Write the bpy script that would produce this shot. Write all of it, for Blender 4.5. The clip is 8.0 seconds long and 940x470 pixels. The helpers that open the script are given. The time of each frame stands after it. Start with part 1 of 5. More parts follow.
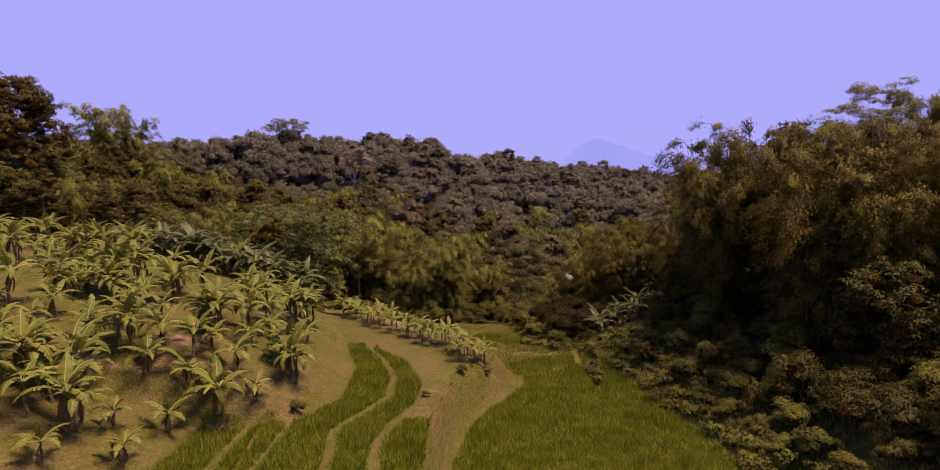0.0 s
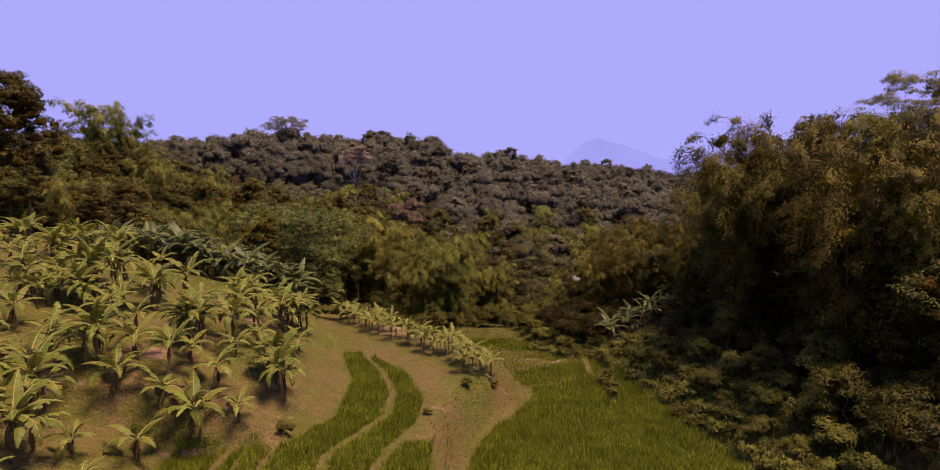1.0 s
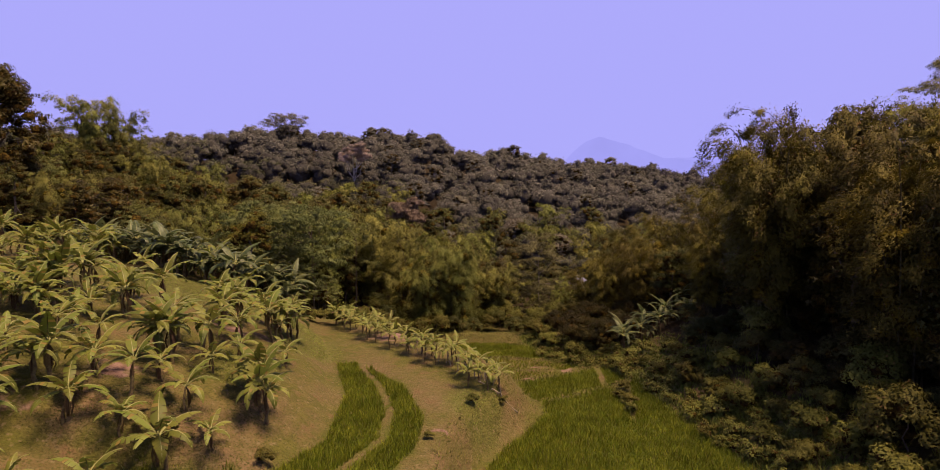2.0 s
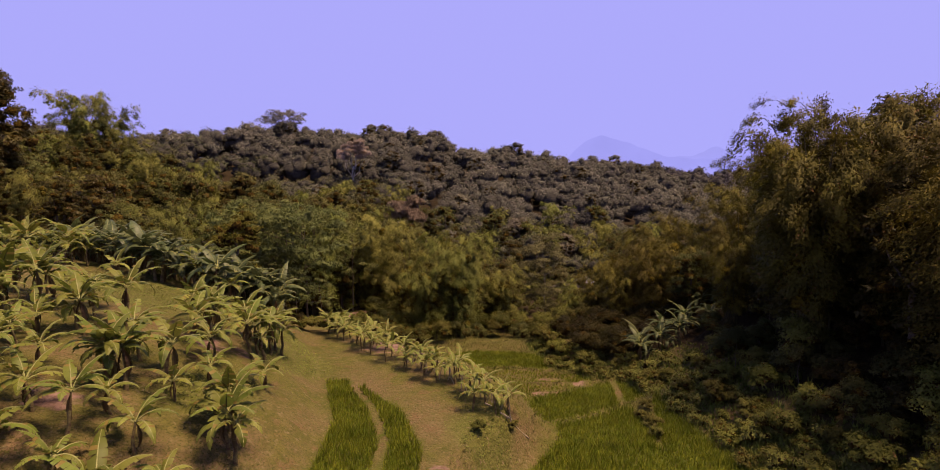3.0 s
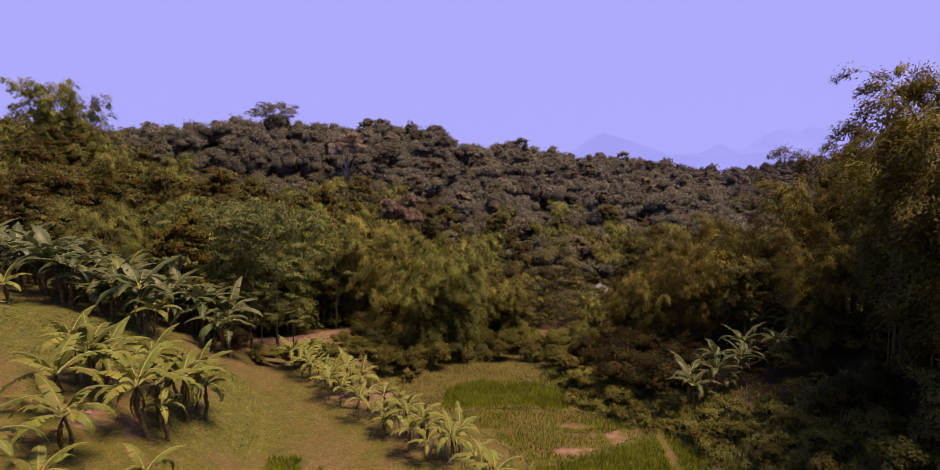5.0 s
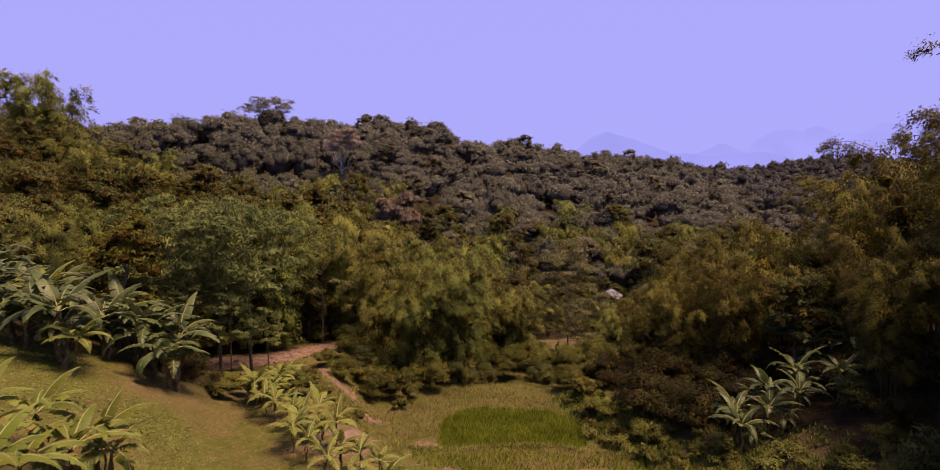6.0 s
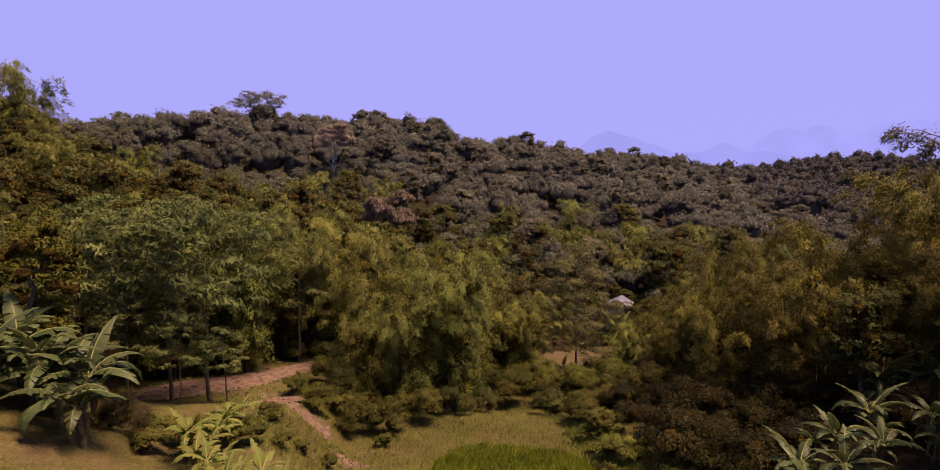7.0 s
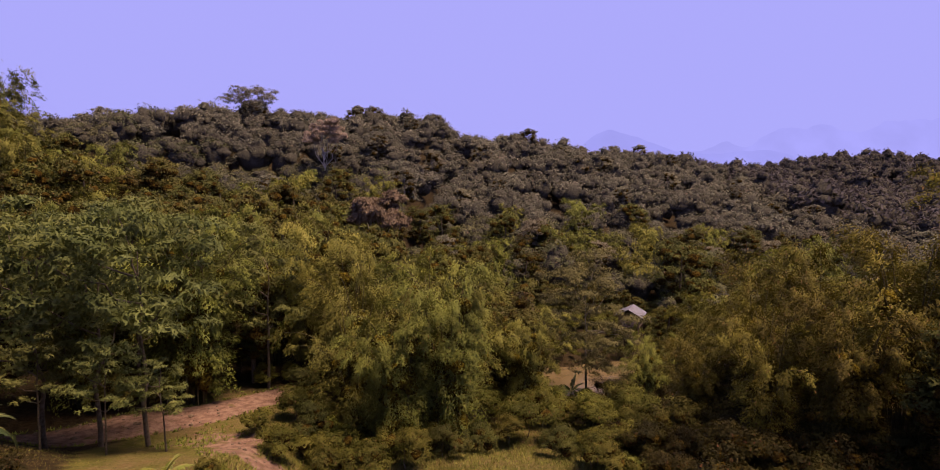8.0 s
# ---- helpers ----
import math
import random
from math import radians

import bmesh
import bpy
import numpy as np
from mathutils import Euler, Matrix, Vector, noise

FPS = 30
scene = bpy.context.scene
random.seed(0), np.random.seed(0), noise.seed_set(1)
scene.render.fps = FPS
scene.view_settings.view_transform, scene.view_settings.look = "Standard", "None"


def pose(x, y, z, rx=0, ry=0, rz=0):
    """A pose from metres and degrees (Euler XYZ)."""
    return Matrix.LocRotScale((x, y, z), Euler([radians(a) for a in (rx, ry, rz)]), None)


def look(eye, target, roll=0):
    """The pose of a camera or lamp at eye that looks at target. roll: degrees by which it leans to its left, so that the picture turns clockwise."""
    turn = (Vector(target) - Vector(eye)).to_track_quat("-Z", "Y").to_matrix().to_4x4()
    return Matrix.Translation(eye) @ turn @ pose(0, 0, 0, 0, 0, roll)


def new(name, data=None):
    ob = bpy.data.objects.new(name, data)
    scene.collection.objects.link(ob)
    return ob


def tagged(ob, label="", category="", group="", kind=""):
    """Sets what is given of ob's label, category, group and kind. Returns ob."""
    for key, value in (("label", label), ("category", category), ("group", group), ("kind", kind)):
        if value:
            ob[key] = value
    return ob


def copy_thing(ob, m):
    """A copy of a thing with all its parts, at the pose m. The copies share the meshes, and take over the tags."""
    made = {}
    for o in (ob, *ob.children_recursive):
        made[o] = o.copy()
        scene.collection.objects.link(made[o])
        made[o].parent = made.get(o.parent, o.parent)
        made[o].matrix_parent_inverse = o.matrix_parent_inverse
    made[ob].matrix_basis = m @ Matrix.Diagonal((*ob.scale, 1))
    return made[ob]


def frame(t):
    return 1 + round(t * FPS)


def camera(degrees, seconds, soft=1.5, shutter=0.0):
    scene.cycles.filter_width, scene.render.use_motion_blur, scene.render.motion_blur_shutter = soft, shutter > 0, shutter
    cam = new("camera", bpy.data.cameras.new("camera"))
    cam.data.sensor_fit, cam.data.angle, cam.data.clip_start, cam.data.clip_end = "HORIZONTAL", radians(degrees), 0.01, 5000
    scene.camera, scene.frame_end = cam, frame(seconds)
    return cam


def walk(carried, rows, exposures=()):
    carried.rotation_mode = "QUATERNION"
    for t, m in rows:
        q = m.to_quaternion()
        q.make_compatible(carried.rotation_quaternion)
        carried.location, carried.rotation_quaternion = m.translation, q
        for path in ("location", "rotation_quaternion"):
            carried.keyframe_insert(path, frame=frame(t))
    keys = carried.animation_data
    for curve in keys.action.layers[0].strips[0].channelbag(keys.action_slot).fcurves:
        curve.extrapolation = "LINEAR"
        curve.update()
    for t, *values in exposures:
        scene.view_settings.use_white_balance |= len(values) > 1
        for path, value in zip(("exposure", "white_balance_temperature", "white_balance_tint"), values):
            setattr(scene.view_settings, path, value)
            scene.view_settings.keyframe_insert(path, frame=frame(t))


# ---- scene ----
cam = camera(79.4, 8.0, soft=0.55, shutter=0.2)
METRES, EYE, TILT, LEAN, TURN = 42.0, 14.0, -3.5, 0.0, 0.0
ROWS = [
    (0.0, 0.0, 0.0, 0.0, -0.0, 0.0, 0.0),
    (0.5, -0.0041, 0.0379, 0.0009, 0.06, -0.04, 0.02),
    (1.0, -0.0072, 0.0755, 0.0023, 0.1, -0.05, 0.01),
    (1.5, -0.0102, 0.1162, 0.0029, 0.19, -0.09, -0.05),
    (3.0, -0.0193, 0.259, 0.009, 0.39, -0.29, -0.1),
    (3.5, -0.0214, 0.3143, 0.0122, 0.46, -0.34, -0.13),
    (4.0, -0.0221, 0.3754, 0.0156, 0.54, -0.39, -0.15),
    (4.5, -0.0231, 0.4412, 0.0193, 0.53, -0.43, -0.16),
    (6.0, -0.025, 0.6713, 0.0345, 0.79, -0.61, -0.27),
    (6.5, -0.022, 0.7529, 0.0393, 0.84, -0.68, -0.28),
    (7.0, -0.0191, 0.8349, 0.0438, 0.89, -0.72, -0.31),
    (7.5, -0.0156, 0.9176, 0.0498, 0.94, -0.76, -0.34),
    (8.0, -0.0129, 0.9972, 0.0564, 0.99, -0.81, -0.34),
]
EXPOSURE = 0.7
walk(cam, [(t, pose(0, 0, EYE, TILT, LEAN, TURN) @ pose(METRES * x, METRES * y, METRES * z, 90 + pitch, roll, yaw)) for t, x, y, z, yaw, pitch, roll in ROWS],
     exposures=[(0.0, EXPOSURE), (8.0, EXPOSURE)])

# ---- sky and sun ----
SUN_UP, SUN_ROUND = 70.0, 106.0   # degrees above the horizon, degrees to the right of straight ahead
world = bpy.data.worlds.new("hazy_sky")
scene.world = world
world.use_nodes = True
wn, wl = world.node_tree.nodes, world.node_tree.links
wn.clear()
w_out = wn.new("ShaderNodeOutputWorld")
w_bg = wn.new("ShaderNodeBackground")
w_sky = wn.new("ShaderNodeTexSky")
w_sky.sky_type = "NISHITA"
w_sky.sun_disc = False
w_sky.sun_elevation = radians(SUN_UP)
w_sky.sun_rotation = radians(SUN_ROUND)
w_dim = wn.new("ShaderNodeVectorMath")
w_dim.operation = "SCALE"
w_dim.inputs["Scale"].default_value = 0.045
w_mix = wn.new("ShaderNodeMixRGB")
w_mix.inputs[2].default_value = (0.2635, 0.2524, 0.6064, 1)     # bright haze that thins out towards the zenith
w_tc = wn.new("ShaderNodeTexCoord")
w_sep = wn.new("ShaderNodeSeparateXYZ")
w_up = wn.new("ShaderNodeMapRange")
w_up.inputs["From Min"].default_value, w_up.inputs["From Max"].default_value = 0.335, 0.56
w_up.inputs["To Min"].default_value, w_up.inputs["To Max"].default_value = 0.97, 0.10
wl.new(w_tc.outputs["Generated"], w_sep.inputs[0])
wl.new(w_sep.outputs[2], w_up.inputs["Value"])
wl.new(w_up.outputs[0], w_mix.inputs[0])
wl.new(w_sky.outputs[0], w_dim.inputs[0])
wl.new(w_dim.outputs[0], w_mix.inputs[1])
wl.new(w_mix.outputs[0], w_bg.inputs[0])
wl.new(w_bg.outputs[0], w_out.inputs[0])
w_bg.inputs[1].default_value = 1.0

sun = new("sun", bpy.data.lights.new("sun", "SUN"))
sun.data.energy = 5.0
sun.data.angle = radians(22)
sun.data.color = (1.0, 0.690, 0.445)
_a, _e = radians(SUN_ROUND), radians(SUN_UP)
sun.matrix_world = look((math.sin(_a) * math.cos(_e) * 100, math.cos(_a) * math.cos(_e) * 100, math.sin(_e) * 100), (0, 0, 0))


# ---- materials ----
def material(name):
    m = bpy.data.materials.new(name)
    m.use_nodes = True
    nt = m.node_tree
    return m, nt, nt.nodes["Principled BSDF"]


def link_color(nt, fac, a, b):
    mix = nt.nodes.new("ShaderNodeMixRGB")
    if isinstance(fac, (int, float)):
        mix.inputs[0].default_value = fac
    else:
        nt.links.new(fac, mix.inputs[0])
    for k, c in ((1, a), (2, b)):
        if isinstance(c, tuple):
            mix.inputs[k].default_value = (*c, 1)
        else:
            nt.links.new(c, mix.inputs[k])
    return mix.outputs[0]


def noise_fac(nt, scale, detail=4.0, low=0.35, high=0.65, coords="Object"):
    tc = nt.nodes.new("ShaderNodeTexCoord")
    n = nt.nodes.new("ShaderNodeTexNoise")
    n.inputs["Scale"].default_value = scale
    n.inputs["Detail"].default_value = detail
    nt.links.new(tc.outputs[coords], n.inputs["Vector"])
    r = nt.nodes.new("ShaderNodeMapRange")
    r.inputs["From Min"].default_value = low
    r.inputs["From Max"].default_value = high
    nt.links.new(n.outputs[0], r.inputs["Value"])
    return r.outputs[0]


def add_bump(nt, bsdf, scale, strength, distance=0.05):
    tc = nt.nodes.new("ShaderNodeTexCoord")
    n = nt.nodes.new("ShaderNodeTexNoise")
    n.inputs["Scale"].default_value = scale
    n.inputs["Detail"].default_value = 6
    nt.links.new(tc.outputs["Object"], n.inputs["Vector"])
    b = nt.nodes.new("ShaderNodeBump")
    b.inputs["Strength"].default_value = strength
    b.inputs["Distance"].default_value = distance
    nt.links.new(n.outputs[0], b.inputs["Height"])
    nt.links.new(b.outputs[0], bsdf.inputs["Normal"])


def attribute(nt, name):
    a = nt.nodes.new("ShaderNodeAttribute")
    a.attribute_name = name
    return a.outputs["Fac"]


def leaf_material(name, dark, light, dry=None, dry_share=0.06, rough=0.65, through_light=0.25, tint=None, gloss=0.14):
    """Foliage: each leaf its own shade, each plant its own shade, a few dry leaves."""
    m, nt, bsdf = material(name)
    geo = nt.nodes.new("ShaderNodeNewGeometry")
    info = nt.nodes.new("ShaderNodeObjectInfo")
    island = geo.outputs["Random Per Island"]
    spray = noise_fac(nt, 0.55 if not tint else 0.9, 3, 0.36, 0.64)
    share = nt.nodes.new("ShaderNodeMath")
    share.operation = "MULTIPLY_ADD"
    share.inputs[1].default_value = 0.14
    rest = nt.nodes.new("ShaderNodeMath")
    rest.operation = "MULTIPLY"
    rest.inputs[1].default_value = 0.86
    nt.links.new(spray, rest.inputs[0])
    nt.links.new(island, share.inputs[0])
    nt.links.new(rest.outputs[0], share.inputs[2])
    col = link_color(nt, share.outputs[0], dark, light)
    plant = attribute(nt, "tint") if tint else info.outputs["Random"]
    var = nt.nodes.new("ShaderNodeHueSaturation")
    hue = nt.nodes.new("ShaderNodeMapRange")
    hue.inputs["To Min"].default_value, hue.inputs["To Max"].default_value = 0.492, 0.530
    val = nt.nodes.new("ShaderNodeMapRange")
    val.inputs["To Min"].default_value, val.inputs["To Max"].default_value = 0.72, 1.26
    nt.links.new(plant, hue.inputs["Value"])
    wrap = nt.nodes.new("ShaderNodeMath")
    wrap.operation = "FRACT"
    times = nt.nodes.new("ShaderNodeMath")
    times.operation = "MULTIPLY"
    times.inputs[1].default_value = 7.31
    nt.links.new(plant, times.inputs[0])
    nt.links.new(times.outputs[0], wrap.inputs[0])
    nt.links.new(wrap.outputs[0], val.inputs["Value"])
    nt.links.new(hue.outputs[0], var.inputs["Hue"])
    nt.links.new(val.outputs[0], var.inputs["Value"])
    nt.links.new(col, var.inputs["Color"])
    col = var.outputs[0]
    if dry:
        pick = nt.nodes.new("ShaderNodeMath")
        pick.operation = "LESS_THAN"
        fr = nt.nodes.new("ShaderNodeMath")
        fr.operation = "FRACT"
        mu = nt.nodes.new("ShaderNodeMath")
        mu.operation = "MULTIPLY"
        mu.inputs[1].default_value = 13.7
        nt.links.new(island, mu.inputs[0])
        nt.links.new(mu.outputs[0], fr.inputs[0])
        nt.links.new(fr.outputs[0], pick.inputs[0])
        pick.inputs[1].default_value = dry_share
        col = link_color(nt, pick.outputs[0], col, dry)
    nt.links.new(col, bsdf.inputs["Base Color"])
    bsdf.inputs["Roughness"].default_value = rough
    bsdf.inputs["Specular IOR Level"].default_value = gloss
    tr = nt.nodes.new("ShaderNodeBsdfTranslucent")
    nt.links.new(col, tr.inputs["Color"])
    mix = nt.nodes.new("ShaderNodeMixShader")
    mix.inputs[0].default_value = through_light
    nt.links.new(bsdf.outputs[0], mix.inputs[1])
    nt.links.new(tr.outputs[0], mix.inputs[2])
    nt.links.new(mix.outputs[0], nt.nodes["Material Output"].inputs["Surface"])
    return m


def bark_material(name, a, b, scale=6.0):
    m, nt, bsdf = material(name)
    col = link_color(nt, noise_fac(nt, scale), a, b)
    nt.links.new(col, bsdf.inputs["Base Color"])
    bsdf.inputs["Roughness"].default_value = 0.9
    add_bump(nt, bsdf, scale * 4, 0.6, 0.03)
    return m


M_BROAD = leaf_material("broad_leaf", (0.044, 0.043, 0.012), (0.096, 0.090, 0.025), (0.102, 0.058, 0.025), 0.008)
M_DARK = leaf_material("dark_glossy_leaf", (0.027, 0.020, 0.006), (0.083, 0.067, 0.015), (0.090, 0.045, 0.019), 0.04, rough=0.45)
M_BAMBOO = leaf_material("bamboo_leaf", (0.096, 0.094, 0.019), (0.204, 0.198, 0.046), (0.154, 0.109, 0.038), 0.010, through_light=0.22)
# Darker copies of the bamboo leaf; the right-hand wood's shade is in the colour.
M_HALF_SHADED_BAMBOO = leaf_material("half_shaded_bamboo_leaf", (0.058, 0.047, 0.008), (0.144, 0.124, 0.020), (0.150, 0.085, 0.032), 0.02, through_light=0.2)
M_SHADY_BAMBOO = leaf_material("shaded_bamboo_leaf", (0.046, 0.036, 0.006), (0.158, 0.132, 0.020), (0.150, 0.075, 0.030), 0.015, through_light=0.18)
M_LAYER = leaf_material("feathery_leaf", (0.078, 0.086, 0.026), (0.176, 0.178, 0.060), through_light=0.28)
M_POND_TREE = leaf_material("pond_tree_leaf", (0.092, 0.089, 0.036), (0.182, 0.170, 0.074), through_light=0.28)
M_YELLOW = leaf_material("yellow_green_leaf", (0.054, 0.055, 0.006), (0.150, 0.138, 0.015), (0.141, 0.096, 0.026), 0.01)
# The wood's inner shade is put into this dark leaf colour.
M_UNDER = leaf_material("shade_dark_undergrowth_leaf", (0.017, 0.013, 0.004), (0.056, 0.044, 0.010), (0.080, 0.034, 0.016), 0.02)
M_SHRUB = leaf_material("shrub_leaf", (0.064, 0.061, 0.011), (0.152, 0.139, 0.030), (0.128, 0.077, 0.032), 0.02)
# Distance haze is put into these hill leaf colours as grey and blue.
M_FOREST = leaf_material("hazed_hill_forest_leaf", (0.078, 0.076, 0.068), (0.160, 0.152, 0.126), (0.140, 0.105, 0.095), 0.015, rough=0.85, gloss=0.1, tint="tint")
M_TALL = leaf_material("hazed_tall_tree_leaf", (0.078, 0.076, 0.066), (0.160, 0.152, 0.122), (0.140, 0.105, 0.095), 0.015, rough=0.85, gloss=0.1)
M_NEARWOOD = leaf_material("hazed_lower_forest_leaf", (0.064, 0.066, 0.040), (0.142, 0.138, 0.080), (0.140, 0.100, 0.080), 0.015, rough=0.85, gloss=0.1, tint="tint")
M_FARWOOD = leaf_material("hazed_far_forest_leaf", (0.046, 0.042, 0.050), (0.077, 0.070, 0.081), rough=0.85, gloss=0.1, tint="tint")
M_PALE = leaf_material("pale_dry_leaf", (0.230, 0.165, 0.150), (0.360, 0.275, 0.250))
M_RUST = leaf_material("rusty_leaf", (0.120, 0.080, 0.064), (0.200, 0.140, 0.112))
M_DRYLEAF = leaf_material("greyish_thin_leaf", (0.110, 0.098, 0.076), (0.185, 0.160, 0.125))
M_BANANA = leaf_material("banana_leaf", (0.108, 0.120, 0.016), (0.205, 0.208, 0.047), (0.192, 0.141, 0.038), 0.06, rough=0.5, through_light=0.3, gloss=0.2)
M_RIB = bark_material("banana_rib", (0.150, 0.156, 0.045), (0.220, 0.218, 0.085), 5.0)
M_BANANA_DEEP = leaf_material("deep_banana_leaf", (0.050, 0.064, 0.021), (0.106, 0.116, 0.046), (0.160, 0.115, 0.045), 0.04, rough=0.45, through_light=0.25, gloss=0.28)
M_BANANA_DRY = leaf_material("dry_banana_leaf", (0.083, 0.048, 0.026), (0.154, 0.096, 0.051))
M_RICE = leaf_material("rice_leaf", (0.106, 0.122, 0.008), (0.182, 0.190, 0.016), (0.140, 0.130, 0.038), 0.05, through_light=0.25, tint="tint")
M_GRASS = leaf_material("grass_blade", (0.108, 0.106, 0.022), (0.180, 0.158, 0.046), (0.200, 0.142, 0.074), 0.15, through_light=0.08, tint="tint")
M_WEED = leaf_material("weed_leaf", (0.118, 0.132, 0.022), (0.205, 0.212, 0.046), (0.150, 0.105, 0.050), 0.04, through_light=0.08, tint="tint")
M_BARK = bark_material("grey_brown_bark", (0.064, 0.048, 0.035), (0.128, 0.102, 0.077))
M_PALEBARK = bark_material("pale_bark", (0.269, 0.243, 0.224), (0.384, 0.358, 0.333))
M_GREYBARK = bark_material("grey_bark", (0.141, 0.122, 0.109), (0.218, 0.192, 0.173))
M_CULM = bark_material("bamboo_culm", (0.035, 0.032, 0.012), (0.085, 0.070, 0.028), 3.0)
M_STEM = bark_material("banana_stem", (0.070, 0.038, 0.019), (0.173, 0.141, 0.051), 5.0)
M_STICK = bark_material("dry_stick", (0.166, 0.128, 0.096), (0.294, 0.243, 0.192), 9.0)


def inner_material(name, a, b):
    """The crowded inside of a crown, leaves too many to tell apart; its shade is put into a dark colour."""
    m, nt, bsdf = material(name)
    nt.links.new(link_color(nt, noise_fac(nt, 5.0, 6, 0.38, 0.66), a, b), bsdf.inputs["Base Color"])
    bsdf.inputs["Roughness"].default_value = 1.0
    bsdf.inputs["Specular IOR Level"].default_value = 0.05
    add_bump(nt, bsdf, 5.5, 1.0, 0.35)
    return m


# Dark colours for the lumps that stand for shade between the leaves.
M_INNER = inner_material("shade_dark_inner_foliage", (0.024, 0.013, 0.004), (0.090, 0.061, 0.011))
M_INNER_BAMBOO = inner_material("shade_dark_inner_bamboo", (0.029, 0.020, 0.004), (0.141, 0.110, 0.013))
# Shade lifted by distance haze, both put into the colour.
M_INNER_FOREST = inner_material("shade_and_haze_inner_forest", (0.040, 0.038, 0.035), (0.088, 0.083, 0.070))


# ---- the lie of the land ----
def ease(e0, e1, v):
    u = np.clip((np.asarray(v, float) - e0) / (e1 - e0), 0, 1)
    return u * u * (3 - 2 * u)


def along(y, ys, xs):
    return np.interp(y, ys, xs)


# inner edge of the strip fields, edge of the shelf, far side of the valley floor
def strip_edge(y):
    return along(y, (10, 22, 27.5, 29.5, 33, 39, 45, 52, 60, 70), (-14.5, -13.4, -13.6, -9.2, -8.0, -8.4, -10.4, -12.5, -15, -20))


def path_ab(y):
    return along(y, (20, 24, 28, 30, 33, 36.5, 40.7, 44.4), (-6.2, -6.3, -6.9, -6.0, -4.8, -5.0, -6.3, -8.2))


def strip_end(y):
    return along(y, (20, 24, 26.4, 29, 32, 35.3, 40, 43.7), (-4.2, -4.4, -4.7, -4.2, -3.1, -3.0, -4.5, -7.2))


def bank_edge(y):
    return along(y, (15, 24, 30, 33, 35.5, 37.4, 40, 43, 45, 50, 54, 58, 62, 66, 70, 76), (-2.0, -2.0, -2.0, -1.8, -1.5, -0.8, 0.5, 1.7, 1.4, -1.4, -5.4, -9.2, -11.6, -12.8, -13.4, -13.6))


def bank_width(y):
    return along(y, (28, 36, 42, 48, 60), (0.8, 1.6, 2.2, 3.0, 5.2))


def row_line(y):
    return along(y, (38.5, 41, 46, 50, 54, 58, 62, 66), (0.8, 0.2, -3.2, -6.0, -9.0, -11.8, -13.8, -15.0))


def valley_side(y):
    return along(y, (10, 30, 37, 45, 53, 58, 66, 73, 85), (16, 14.8, 14.0, 12.6, 12.2, 10.8, 7.2, 5.5, 7))


TERRACES = ((46.0, -0.3, -1.25), (53.5, -1.25, -2.1), (58.5, -2.1, -2.6), (63.0, -2.6, -3.1))


def terrace_line(y0, x):
    slope = along(y0, (34, 46, 53.5, 58.5, 63), (0.1, 0.55, 0.40, 0.1, -0.1))
    return y0 + 0.6 * np.sin(x * 0.42 + y0) + slope * (x - 5)


